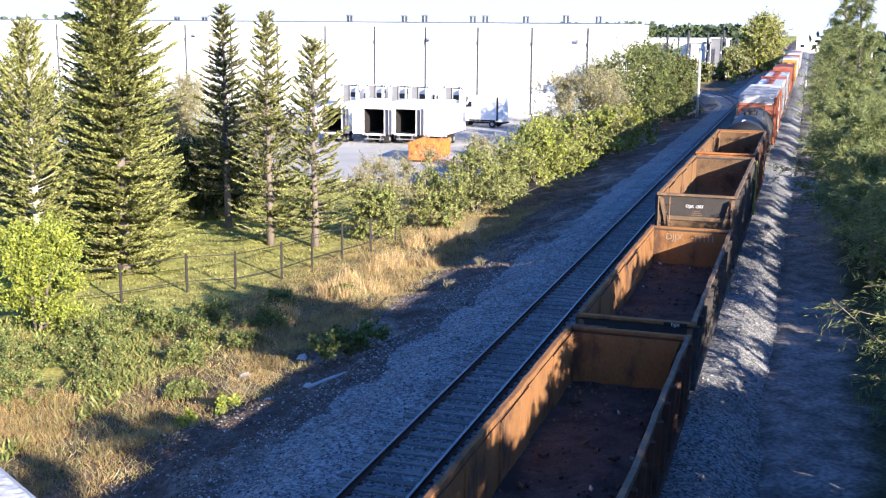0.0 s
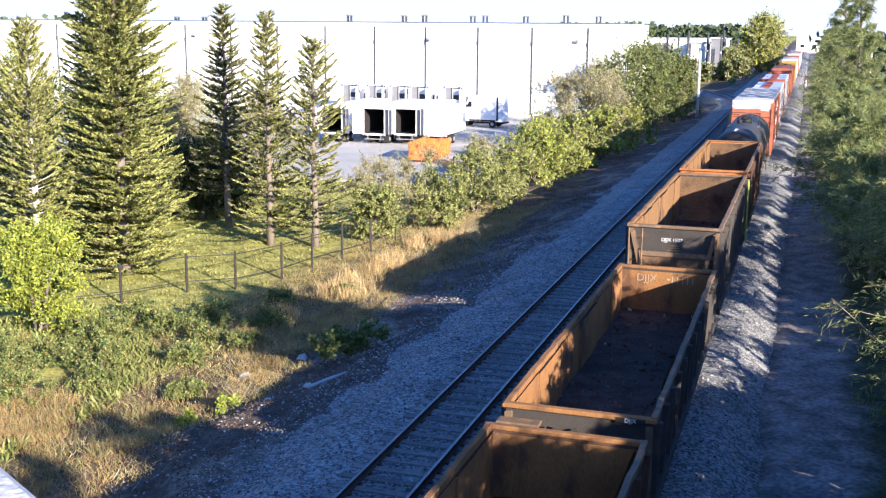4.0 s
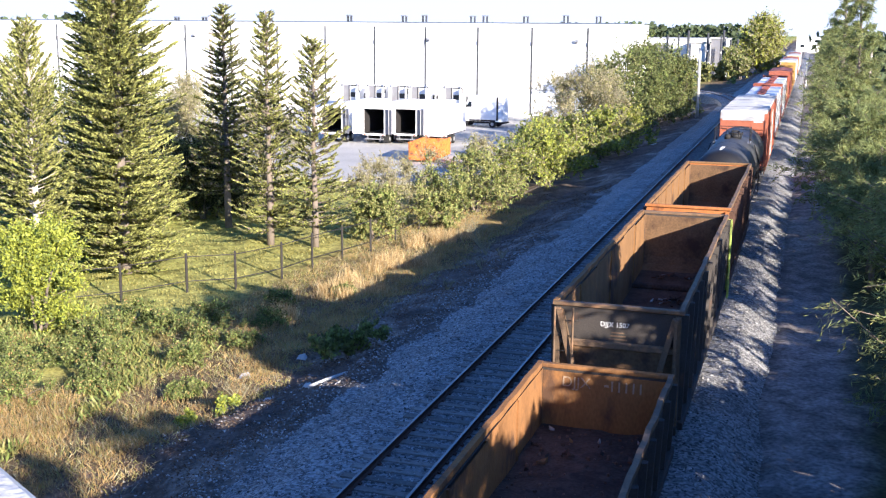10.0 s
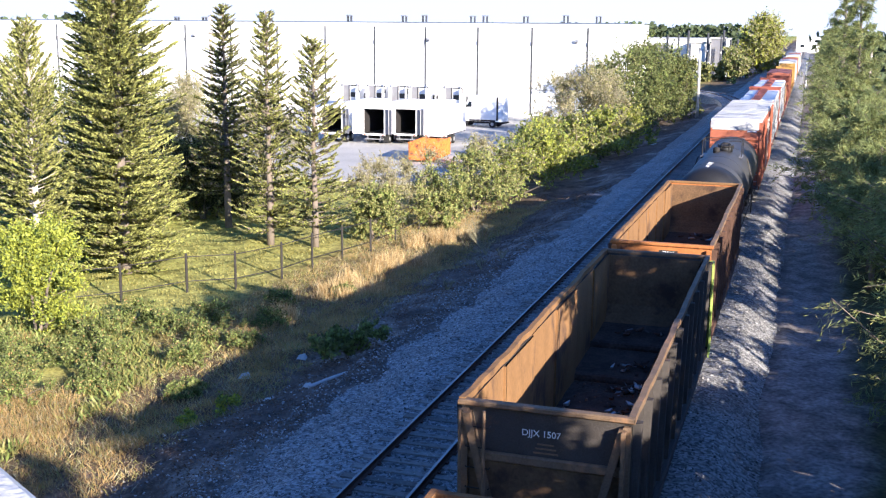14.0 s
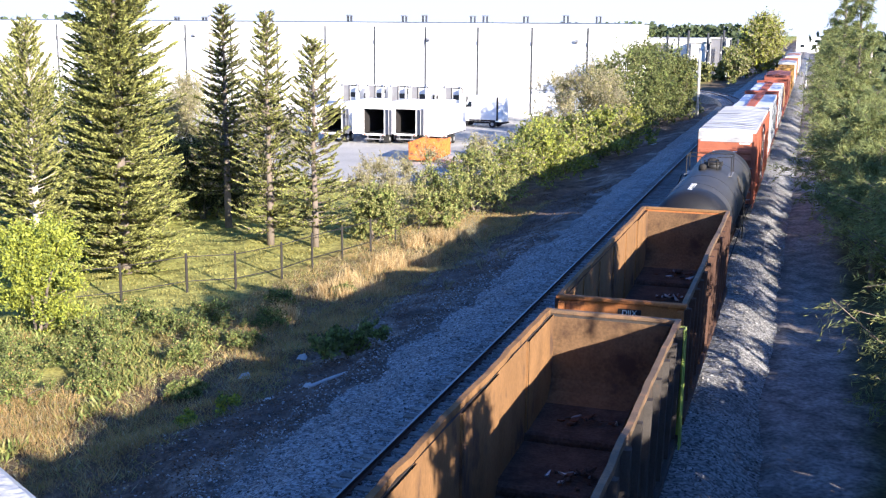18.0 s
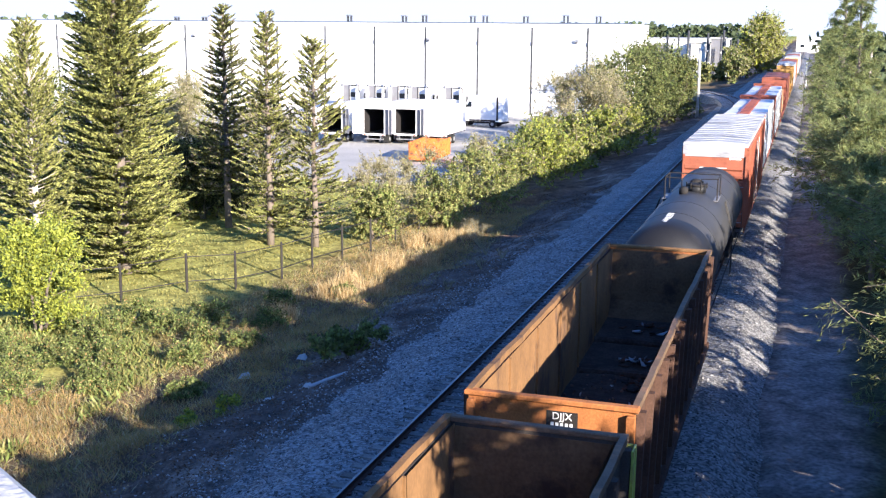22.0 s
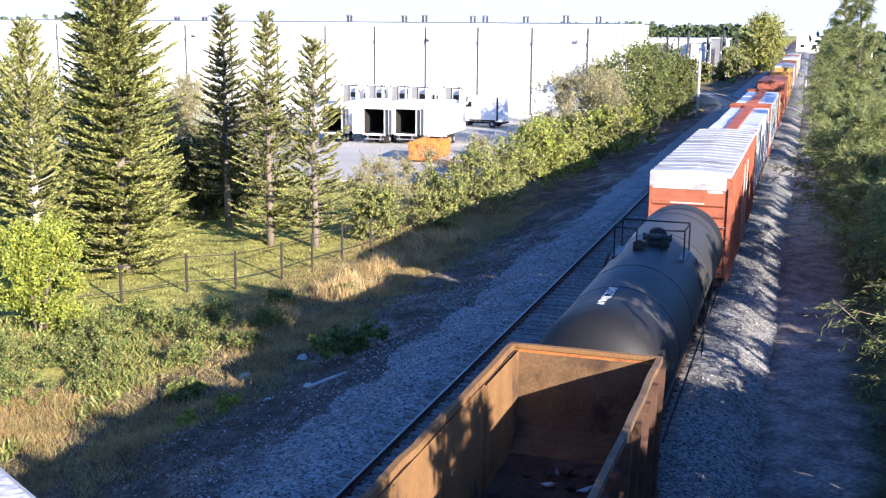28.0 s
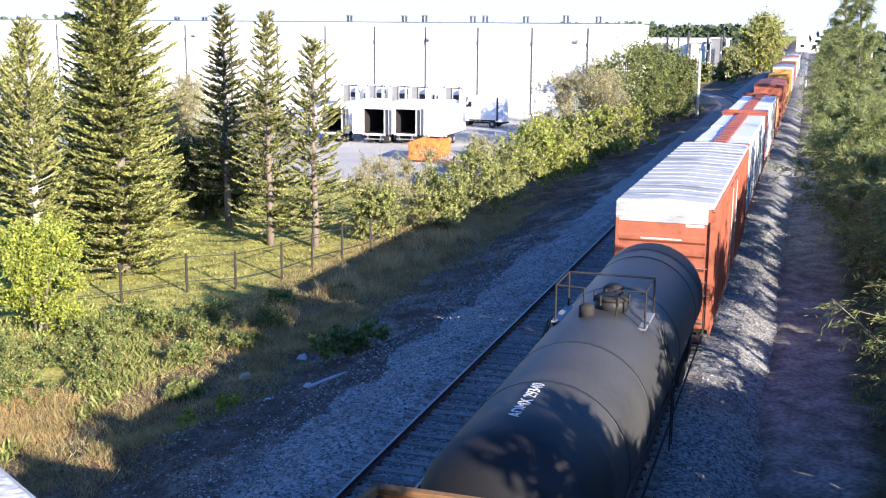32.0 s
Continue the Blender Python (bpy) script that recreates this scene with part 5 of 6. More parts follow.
def whorl_pine(x, y, top, radius, mats, weights, label, low=1.2, step=0.46, dens=1.0, lean=0.0, name="norfolk_pine", bark=BARK, rise=0.45, taper=0.85, bare=0.0, tuft=0.10, arms=6):
    """A conical pine: whorls of straight boughs that rise towards the top, each set along both sides with slim upturned fingers of needles."""
    z0 = gz(x, y)
    t = thing(name, (x, y, z0), label, "tree", "pines on the lawn")
    H = top - z0
    axis = [(lean * H * (i / 8) + RNG.normal(0, 0.03), RNG.normal(0, 0.03), H * i / 8) for i in range(9)]
    axis[0] = (0, 0, -0.1)
    r0 = 0.014 * H + 0.05
    part("trunk", Shape().tube(axis, [r0 * (1 - 0.9 * i / 8) for i in range(9)], 9), bark, t, "", True)
    C, A = [], []
    z = low
    while z < H - 0.25:
        u = (z - low) / (H - low)
        reach = radius * (1 - u) ** taper * RNG.uniform(0.85, 1.1) + 0.22
        k = arms + RNG.integers(-1, 2)
        ph = RNG.uniform(0, 6.28)
        for b in range(k):
            a = ph + 2 * math.pi * b / k + RNG.normal(0, 0.16)
            l = reach * RNG.uniform(0.62, 1.12)
            d = np.array([math.cos(a), math.sin(a), 0.0])
            side = np.array([-d[1], d[0], 0])
            s = np.linspace(0, 1, 5)
            up = rise * (0.05 + 1.15 * u) + RNG.normal(0, 0.08)
            pts = np.array([lean * z, 0, z + RNG.normal(0, 0.10)]) + np.outer(s * l, d) + np.outer((up * s + 0.22 * s ** 2.5 - 0.10 * s) * l, [0, 0, 1])
            part("bough", Shape().tube([tuple(p) for p in pts], [0.026 * (1 - 0.8 * q) + 0.006 for q in s], 4, False), bark, t)
            nb = int((l / 0.105) * dens) + 4
            q = RNG.uniform(0.06 + bare, 1.0, nb)
            root = np.stack([np.interp(q, s, pts[:, i]) for i in range(3)], 1)
            sg = RNG.choice([-1, 1], nb)[:, None]
            bl = (0.16 + 0.26 * l * (1 - q) * RNG.uniform(0.4, 1.1, nb) + 0.08 * RNG.uniform(0, 1, nb))[:, None]
            bd = unit(0.8 * d + sg * side * RNG.uniform(0.15, 0.9, (nb, 1)) + np.array([0, 0, 0.18 + 0.4 * up]) + RNG.normal(0, 0.10, (nb, 3)))
            m = 6
            f = (np.arange(m)[None, :, None] + RNG.uniform(0, 1, (nb, m, 1))) / m
            C.append((root[:, None] + bd[:, None] * bl[:, None] * f + np.array([0, 0, 0.10]) * bl[:, None] * f ** 2 + RNG.normal(0, 0.014, (nb, m, 3))).reshape(-1, 3))
            A.append(unit(bd[:, None] + np.array([0, 0, 0.35]) * f + RNG.normal(0, 0.28, (nb, m, 3))).reshape(-1, 3))
        z += step * RNG.uniform(0.85, 1.15) * (0.75 + 0.25 * (1 - u))
    C, A = np.concatenate(C), np.concatenate(A)
    n = len(C)
    L = RNG.uniform(0.7, 1.3, (n, 1)) * tuft
    ac = unit(np.cross(A, rot_rand(n))) * RNG.uniform(0.7, 1.3, (n, 1)) * tuft * 0.36
    shards("crown", C, A * L, ac, mats, t, "", weights, 0.5)
    return t


def clump_tree(x, y, size, mats, weights, label, n=4000, leaf=0.10, name="shrub", lobes=9, trunk=0.08, base=None, group="shrubs on the bank", stems=4, cat="shrub", bark=BARK, long=1.6, sprig=0.55):
    """A broad crown: stems and limbs to many lobes, each a spray of leafy twigs of uneven length."""
    z0 = gz(x, y) if base is None else base
    w, d, h = size
    t = thing(name, (x, y, z0), label, cat, group)
    cl = []
    for i in range(lobes):
        a, r = RNG.uniform(0, 6.28), math.sqrt(RNG.uniform(0, 1))
        u = RNG.uniform(0.10, 1.0)
        shrink = math.sqrt(max(0.05, 1 - ((u - 0.40) / 0.66) ** 2)) * RNG.uniform(0.7, 1.15)
        cl.append((0.42 * w * r * shrink * math.cos(a), 0.42 * d * r * shrink * math.sin(a), h * u * 0.80, RNG.uniform(0.10, 0.24)))
    for s in range(stems):
        a = RNG.uniform(0, 6.28)
        top = cl[s % lobes]
        part("stem", Shape().tube([(0.04 * w * math.cos(a), 0.04 * d * math.sin(a), -0.1), (top[0] * 0.45, top[1] * 0.45, top[2] * 0.5), (top[0], top[1], top[2])], [trunk, trunk * 0.7, trunk * 0.2], 6, False), bark, t)
    cl = np.array(cl)
    per = 20
    nt = max(20, n // per)
    pick = RNG.integers(0, lobes, nt)
    dirs = unit(RNG.normal(size=(nt, 3)) + np.array([0, 0, sprig]))
    scale = 0.5 * min(w, h) + 0.25 * max(w, h)
    ln = (cl[pick, 3] * scale * RNG.uniform(0.5, 1.5, nt))[:, None] * 1.5
    start = cl[pick, :3]
    f = RNG.uniform(0.15, 1.0, (nt, per, 1)) ** 0.8
    C = (start[:, None] + dirs[:, None] * ln[:, None] * f + RNG.normal(0, 0.28 * leaf + 0.04, (nt, per, 3))).reshape(-1, 3)
    k = len(C)
    C[:, 2] = np.maximum(C[:, 2], RNG.uniform(0.03, 0.25, k))
    tw = np.repeat(dirs, per, 0)
    A = unit(tw * 0.6 + rot_rand(k) * 0.9) * leaf * RNG.uniform(0.5, 1.35, (k, 1))
    ac = unit(np.cross(A, rot_rand(k))) * leaf / long * RNG.uniform(0.7, 1.2, (k, 1))
    shards("crown", C, A, ac, mats, t, "", weights, 0.35)
    twigs = Shape()
    for i in range(min(nt, 70)):
        p0, p1 = start[i], start[i] + dirs[i] * ln[i] * 0.95
        twigs.tube([tuple(p0), tuple(p1)], [trunk * 0.18, trunk * 0.05], 3, False)
    tagged(part("twig_frame", twigs, bark, t), kind="stuff")
    return t


def sheoak(x, y, top, radius, label, sprays=9, per=14, low=0.3, name="sheoak_tree", mats=None, weights=None, group="feathery trees beside the track", needle=0.15, slim=0.13):
    """A tall feathery tree: one leader, rising limbs, long drooping sprays of fine needles."""
    z0 = gz(x, y)
    t = thing(name, (x, y, z0), label, "tree", group)
    H = top - z0
    ax = [(RNG.normal(0, 0.12) * i / 6, RNG.normal(0, 0.12) * i / 6, H * i / 6) for i in range(7)]
    ax[0] = (0, 0, -0.1)
    part("trunk", Shape().tube(ax, [0.16 * (1 - 0.9 * i / 6) * H / 9 + 0.02 for i in range(7)], 8), BARK, t, "", True)
    limbs = Shape()
    C, A = [], []
    m = 44
    for i in range(m):
        u = (i + RNG.uniform(0, 1)) / m
        z = low + (H - low) * u * 0.97
        prof = min(1.0, 0.6 + 1.5 * u) * (1 - u) ** 0.6
        l = radius * prof * RNG.uniform(0.5, 1.3) + 0.3
        a = i * 2.4 + RNG.normal(0, 0.4)
        d = np.array([math.cos(a), math.sin(a), 0.0])
        z3 = np.array([0, 0, z])
        tip = z3 + d * l + np.array([0, 0, l * RNG.uniform(0.0, 0.7)])
        mid = z3 + d * l * 0.5 + np.array([0, 0, l * 0.2])
        limbs.tube([(0, 0, z), tuple(mid), tuple(tip)], [0.045, 0.028, 0.008], 4, False)
        q = RNG.uniform(0.2, 1, sprays)
        base = (1 - q)[:, None] ** 2 * z3 + (2 * q * (1 - q))[:, None] * mid + (q ** 2)[:, None] * tip
        sd = unit(0.7 * d + RNG.normal(0, 0.6, (sprays, 3)) + np.array([0, 0, 0.25]))
        sl = RNG.uniform(0.35, 0.95, (sprays, 1)) * (0.5 + 0.22 * l) * max(1.0, needle / 0.17)
        f = RNG.uniform(0, 1, (sprays, per, 1))
        droop = np.array([0, 0, -0.45]) * f ** 2 * sl[:, None]
        C.append((base[:, None] + sd[:, None] * sl[:, None] * f + droop + RNG.normal(0, 0.05 + 0.2 * needle, (sprays, per, 3))).reshape(-1, 3))
        A.append(unit(sd[:, None] + droop * 1.2 + RNG.normal(0, 0.38, (sprays, per, 3))).reshape(-1, 3))
    part("limb_frame", limbs, BARK, t)
    C, A = np.concatenate(C), np.concatenate(A)
    k = len(C)
    A = A * needle * RNG.uniform(0.7, 1.5, (k, 1))
    ac = unit(np.cross(A, rot_rand(k))) * needle * slim * RNG.uniform(0.7, 1.3, (k, 1))
    shards("crown", C, A, ac, mats or [SHEOAK, PINE_DARK, LEAF_OLIVE], t, "", weights or [0.78, 0.10, 0.12], 0.5)
    return t


# pines on the lawn
whorl_pine(-26.1, 61.6, 11.4, 2.9, [PINE_DARK, PINE, BARK], [0.62, 0.23, 0.15], "tall dark conical pine with bare lower trunk", low=2.4, dens=1.5, step=0.40, rise=0.4)
whorl_pine(-20.9, 57.2, 11.0, 2.6, [PINE, PINE_DARK, BARK], [0.50, 0.37, 0.13], "tall open conical pine with spaced boughs", low=0.9, dens=1.35, step=0.42, rise=0.6)
whorl_pine(-18.2, 57.6, 9.5, 2.4, [PINE, PINE_DARK, BARK], [0.50, 0.37, 0.13], "conical pine with a pale trunk and thin top", low=1.3, dens=1.15, step=0.46, bare=0.1, taper=0.6, rise=0.65)
whorl_pine(-24.4, 47.8, 16.5, 3.3, [PINE, LEAF_OLIVE, PINE_DARK], [0.55, 0.2, 0.25], "very tall dense pine in full sun", low=0.4, dens=1.5, step=0.30, taper=0.38, rise=0.3, tuft=0.11, arms=8)
whorl_pine(-26.6, 50.3, 14.0, 3.0, [PINE, PINE_DARK], [0.45, 0.55], "tall dense pine beside its larger neighbour", low=0.5, dens=1.2, step=0.40, taper=0.4, rise=0.3, arms=7)
whorl_pine(-27.7, 45.2, 10.3, 2.6, [PINE, LEAF_OLIVE, PINE_DARK], [0.5, 0.2, 0.3], "dense conical pine with upswept boughs in full sun", low=0.4, dens=1.4, step=0.32, taper=0.75, rise=0.95, bare=0.08, bark=PALE_BARK)
# Mostly dark needles, so the colour carries the shade on these two.
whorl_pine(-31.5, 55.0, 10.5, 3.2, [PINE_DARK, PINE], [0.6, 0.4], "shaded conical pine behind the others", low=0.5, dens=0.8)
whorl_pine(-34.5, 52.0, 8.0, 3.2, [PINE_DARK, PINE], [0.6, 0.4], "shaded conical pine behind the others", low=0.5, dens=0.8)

# shrubs and small trees
clump_tree(-21.2, 36.8, (5.6, 4.6, 5.2), [LEAF_LIME, LEAF_GREEN], [0.75, 0.25], "bright lime-green leafy shrub in full sun", 24000, 0.075, lobes=44, sprig=1.5, long=2.0)
SHRUBS = [(-34.8, 70, 6.4, 5, 8.9, "dry"), (-32.6, 63.6, 5.5, 5, 6.4, "shade"), (-29.4, 64.0, 5.0, 4, 5.8, "shade"), (-27.2, 65.5, 4.0, 4, 4.8, "shade"), (-40.6, 66, 6.5, 5, 10.0, "dark"), (-43.5, 66, 7, 6, 11.3, "dark"), (-48.5, 68, 9, 7, 12.2, "dark"), (-28.4, 72, 7, 6, 9.4, "dry"), (-29.0, 65, 5, 5, 5.0, "dark"), (-31.5, 63, 8, 6, 6.0, "olive"), (-40.9, 82, 8, 6, 9.6, "dry"), (-43.5, 81, 7, 6, 10.4, "olive"), (-32, 73, 8, 6, 9.0, "olive"), (-30.5, 66, 6, 5, 6.0, "dark"), (-40, 60, 9, 7, 8.0, "dark"), (-46, 64, 10, 8, 10.0, "dark"), (-15.6, 60.5, 3.6, 3.4, 3.6, "olive"), (-17.6, 66, 5, 5, 4.6, "dry"), (-13.4, 66, 5, 5, 4.2, "olive"),
          (-12.9, 72, 6, 5, 4.8, "olive"), (-16.8, 74, 6, 5, 4.4, "dry"), (-11.8, 78, 6, 5, 4.6, "green"), (-14.8, 82, 6, 5, 4.8, "dry"), (-10.7, 85, 6.5, 6, 5.4, "lime"), (-13.4, 91, 7.5, 6, 5.2, "lime"), (-10.6, 97, 6.5, 6, 5.6, "green"), (-15.6, 101, 7, 6, 4.6, "green"),
          (-10.4, 106, 6, 6, 5.6, "lime"), (-13.8, 112, 12.5, 9, 9.2, "dry"), (-11.6, 118, 8, 7, 8.0, "dry"), (-9.6, 116, 6, 6, 4.6, "lime"), (-12.6, 126, 10, 9, 11.0, "dark"), (-10.4, 135, 9, 8, 11.4, "dark"), (-11.6, 147, 9, 8, 12.6, "dark"), (-8.6, 150, 7, 7, 9.6, "dark"), (-8.6, 157, 7, 7, 8.0, "olive")]
# The shade kind puts under-canopy darkness into the leaf colour.
KINDS = {"shade": ([SHADED_LEAF, PINE_DARK], [0.85, 0.15], "low shrub behind the pines, coloured near black as shade"), "olive": ([LEAF_OLIVE, LEAF_GREEN], [0.65, 0.35], "olive-green scrubby shrub on the bank"), "dry": ([LEAF_DRY, LEAF_OLIVE], [0.75, 0.25], "khaki half-bare twiggy shrub"), "green": ([LEAF_GREEN, LEAF_OLIVE, LEAF_LIME, LEAF_DRY], [0.3, 0.35, 0.2, 0.15], "green leafy shrub on the bank"),
         "lime": ([LEAF_LIME, LEAF_OLIVE, LEAF_GREEN], [0.4, 0.4, 0.2], "yellow-green leafy shrub on the bank"), "dark": ([LEAF_DARK, LEAF_GREEN, LEAF_OLIVE], [0.68, 0.22, 0.1], "dark olive-green round-crowned tree")}
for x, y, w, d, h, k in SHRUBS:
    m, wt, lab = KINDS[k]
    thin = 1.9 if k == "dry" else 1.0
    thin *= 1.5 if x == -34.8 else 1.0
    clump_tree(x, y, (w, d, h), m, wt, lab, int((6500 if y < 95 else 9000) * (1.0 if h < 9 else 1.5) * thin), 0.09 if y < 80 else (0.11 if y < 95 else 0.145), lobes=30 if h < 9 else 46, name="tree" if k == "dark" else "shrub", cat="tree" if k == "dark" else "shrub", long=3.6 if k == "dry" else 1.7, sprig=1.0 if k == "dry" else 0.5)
clump_tree(-6.6, 35.4, (3.8, 4.6, 1.0), [LEAF_GREEN, LEAF_DARK], [0.5, 0.5], "low green weedy shrub beside the ballast", 4200, 0.09, lobes=16, trunk=0.03)
clump_tree(-8.4, 29.6, (1.1, 1.1, 0.7), [LEAF_LIME, LEAF_GREEN], [0.6, 0.4], "small clump of green weeds", 800, 0.06, lobes=6, trunk=0.02, name="weed_clump")
clump_tree(-8.8, 27.8, (0.8, 0.8, 0.6), [LEAF_LIME, LEAF_GREEN], [0.6, 0.4], "small clump of green weeds", 600, 0.06, lobes=6, trunk=0.02, name="weed_clump")
WEEDS = [(-17.5, 36, 4, 1.4), (-15.6, 33, 3.6, 1.2), (-18.6, 31.5, 3.4, 1.4), (-16.4, 29.5, 3.2, 1.1), (-14.2, 37.5, 3.2, 1.2), (-19.5, 28, 3.0, 1.3), (-13.0, 34.6, 2.4, 0.9), (-18.2, 39.5, 3.2, 1.3), (-15.5, 40.5, 2.6, 1.1), (-12.6, 40.5, 2.4, 0.9),
         (-17.2, 33.6, 3.4, 1.1), (-14.6, 31.2, 2.6, 0.8), (-16.2, 38.6, 3.0, 1.0), (-20.6, 33.0, 3.2, 1.2), (-12.0, 37.4, 2.0, 0.7), (-13.6, 44.0, 2.2, 0.9), (-11.4, 46.5, 2.0, 0.8), (-11.0, 31.5, 1.8, 0.6)]
for x, y, w, h in WEEDS:
    clump_tree(x, y, (w, w, 0.8 * h), [LEAF_GREEN, LEAF_DARK, LEAF_OLIVE, GRASS_DRY], [0.45, 0.38, 0.12, 0.05], "low tangled weeds in the dry grass", 3000, 0.05, lobes=26, trunk=0.018, name="weed_clump", sprig=0.9, group="weeds on the bank")



def dead_shrub(x, y, h, seed, label):
    """A bare shrub: stems that fork twice into thin grey twigs."""
    rnd = random.Random(seed)
    t = thing("dead_shrub", (x, y, gz(x, y)), label, "shrub", "dead shrubs at the foot of the bank")
    for i in range(6):
        a, l = rnd.uniform(0, 6.28), h * rnd.uniform(0.6, 1.0)
        tip = Vector((0.55 * l * math.cos(a), 0.55 * l * math.sin(a), 0.8 * l))
        mid = tip * 0.5 + Vector((rnd.uniform(-0.1, 0.1), rnd.uniform(-0.1, 0.1), 0.06)) * h
        sh = Shape().tube([(0, 0, -0.05), mid, tip], [0.022, 0.015, 0.006], 5, False)
        for k in range(7):
            q = rnd.uniform(0.35, 0.95)
            p = mid.lerp(tip, (q - 0.35) / 0.6)
            d = Vector((rnd.uniform(-1, 1), rnd.uniform(-1, 1), rnd.uniform(0.1, 1.1))).normalized() * l * rnd.uniform(0.2, 0.45)
            sh.tube([p, p + d * 0.6, p + d + Vector((0, 0, 0.05))], [0.009, 0.006, 0.003], 4, False)
            e = p + d * 0.6
            for j in (-1, 1):
                sh.tube([e, e + Vector((d.y * j, -d.x * j, d.z)) * 0.5], [0.005, 0.002], 3, False)
        part("stem", sh, LEAF_DRY, t)


for i, (x, y, h) in enumerate(((-8.5, 58.6, 1.7), (-7.4, 56.0, 0.9), (-5.9, 50.0, 0.7), (-6.1, 45.2, 0.6), (-5.7, 53.0, 0.6), (-8.6, 30.6, 0.8), (-9.4, 62.0, 1.3))):
    dead_shrub(x, y, h, 40 + i, "bare grey dead shrub at the foot of the bank")

# feathery trees along the dirt track
SHEOAK_LABEL = "feathery olive-green tree beside the dirt track"
# Out of view: two rows placed for the shade they throw leftwards.
yy = -22.0
while yy < 9.5:
    sheoak(14.4 + RNG.uniform(-0.3, 0.8), yy, RNG.uniform(8.0, 9.0), RNG.uniform(2.0, 2.5), SHEOAK_LABEL, 9, 8, needle=0.27, slim=0.17)
    sheoak(18.0 + RNG.uniform(-0.3, 1.0), yy + 1.5, RNG.uniform(6.0, 7.4), RNG.uniform(2.2, 2.6), SHEOAK_LABEL, 9, 8, needle=0.27, slim=0.17)
    yy += RNG.uniform(3.2, 4.2)
# Lower unseen trees leave a gap that lets sun onto the wagons.
for xx, yy, tall in ((14.4, 9.6, 7.9), (14.8, 11.0, 6.8), (14.3, 12.4, 5.9), (14.9, 13.6, 6.2), (14.4, 14.9, 6.0), (14.8, 16.2, 6.3), (17.2, 8.4, 6.6), (17.6, 11.4, 6.8), (17.2, 14.4, 6.6)):
    sheoak(xx, yy, tall, 2.3, "lower feathery tree out of view beside the dirt track", 11, 9, needle=0.27, slim=0.2)
# Tall unseen trees that keep the wagons beyond the gap shaded.
for xx, yy, tall in ((14.3, 19.0, 10.4), (14.0, 21.6, 10.9), (14.3, 23.8, 10.2), (17.4, 17.6, 9.0), (17.4, 20.4, 10.0)):
    sheoak(xx, yy, tall, RNG.uniform(2.3, 2.7), "tall feathery olive-green tree out of view beside the dirt track", 12, 10, needle=0.27, slim=0.19)
# Low unseen filler, added to shade the dirt track and gravel.
for xx, yy, tall in ((14.6, 26.3, 2.6), (15.2, 28.8, 2.1), (17.6, 24.2, 3.6), (18.2, 27.0, 3.3), (16.0, 31.0, 2.0), (14.9, 33.2, 1.6)):
    sheoak(xx, yy, tall, 2.2, "low feathery filler tree added for its shade", 10, 9, needle=0.24, slim=0.22, low=0.2)
# Unseen second row and low filler, added to shade bank and dirt.
yy = 29.0
while yy < 82:
    if yy < 44:
        sheoak(18.2 + RNG.uniform(-0.6, 0.8), yy, RNG.uniform(7.0, 7.7), RNG.uniform(2.2, 2.6), SHEOAK_LABEL, 10, 10, needle=0.24, slim=0.17, low=5.9)
    for k in range(2):
        near = yy < 44
        sheoak((19.8 if near else 14.4) + RNG.uniform(-0.4, 0.4), yy + 1.1 + 2.3 * k, RNG.uniform(3.4, 4.1) if near else RNG.uniform(1.3, 2.2), 2.6 if near else 1.9, "low feathery filler tree added for its shade", 9, 8, needle=0.26 if near else 0.2, slim=0.22, low=0.2)
    yy += RNG.uniform(4.2, 5.2)
ROW = [31, 40.5, 44.2, 87.6, 92, 97.4, 103, 110, 117, 124, 131]
while ROW[-1] < 212:
    ROW.append(ROW[-1] + RNG.uniform(5.0, 7.0))
for yy in ROW:
    tall = RNG.uniform(5.2, 6.0) if yy < 80 else (RNG.uniform(9.0, 13.0) if yy < 135 else RNG.uniform(8.5, 10.5))
    tall = 13.6 if 91 < yy < 98 else tall
    sheoak(12.4 + RNG.uniform(-0.5, 0.5) - 0.02 * max(0, min(yy, 110) - 50), yy, tall, RNG.uniform(2.5, 3.1), SHEOAK_LABEL, (18 if 91 < yy < 98 else 14) if yy < 126 else 9, (21 if yy < 50 else (24 if 91 < yy < 98 else 18)) if yy < 126 else 10, needle=(0.10 if yy < 50 else 0.12) if yy < 80 else (0.135 if yy < 126 else 0.19), slim=0.15 if yy < 126 else 0.2, low=(3.6 if int(yy) % 2 else 2.2) if 33 < yy < 90 else 0.3)
for xx, yy, tall, reach in ((11.6, 49.5, 5.4, 3.0), (11.7, 53.4, 4.8, 2.7), (11.3, 57.2, 6.2, 3.3), (11.7, 61.8, 5.2, 2.8), (11.2, 66.0, 6.4, 3.6), (11.6, 71.2, 5.6, 3.0), (11.2, 76.5, 7.0, 3.5)):
    sheoak(xx, yy, tall, reach, "feathery olive-green tree leaning over the dirt track", 17, 24, needle=0.125, slim=0.16, low=2.2)
# Added just off the right edge of view to keep sun off the verge.
clump_tree(12.5, 35.6, (2.6, 5.0, 2.0), [LEAF_DARK, LEAF_GREEN], [0.6, 0.4], "dark green bush added to shade the dirt track verge", 3200, 0.08, lobes=16, trunk=0.03, group="bushes beside the dirt track")
for k in range(4):
    sheoak(17.2 + RNG.uniform(-0.6, 1.8), 92 + 12 * k, RNG.uniform(6.5, 8.0), 2.6, SHEOAK_LABEL, 12, 12, needle=0.24, slim=0.17)
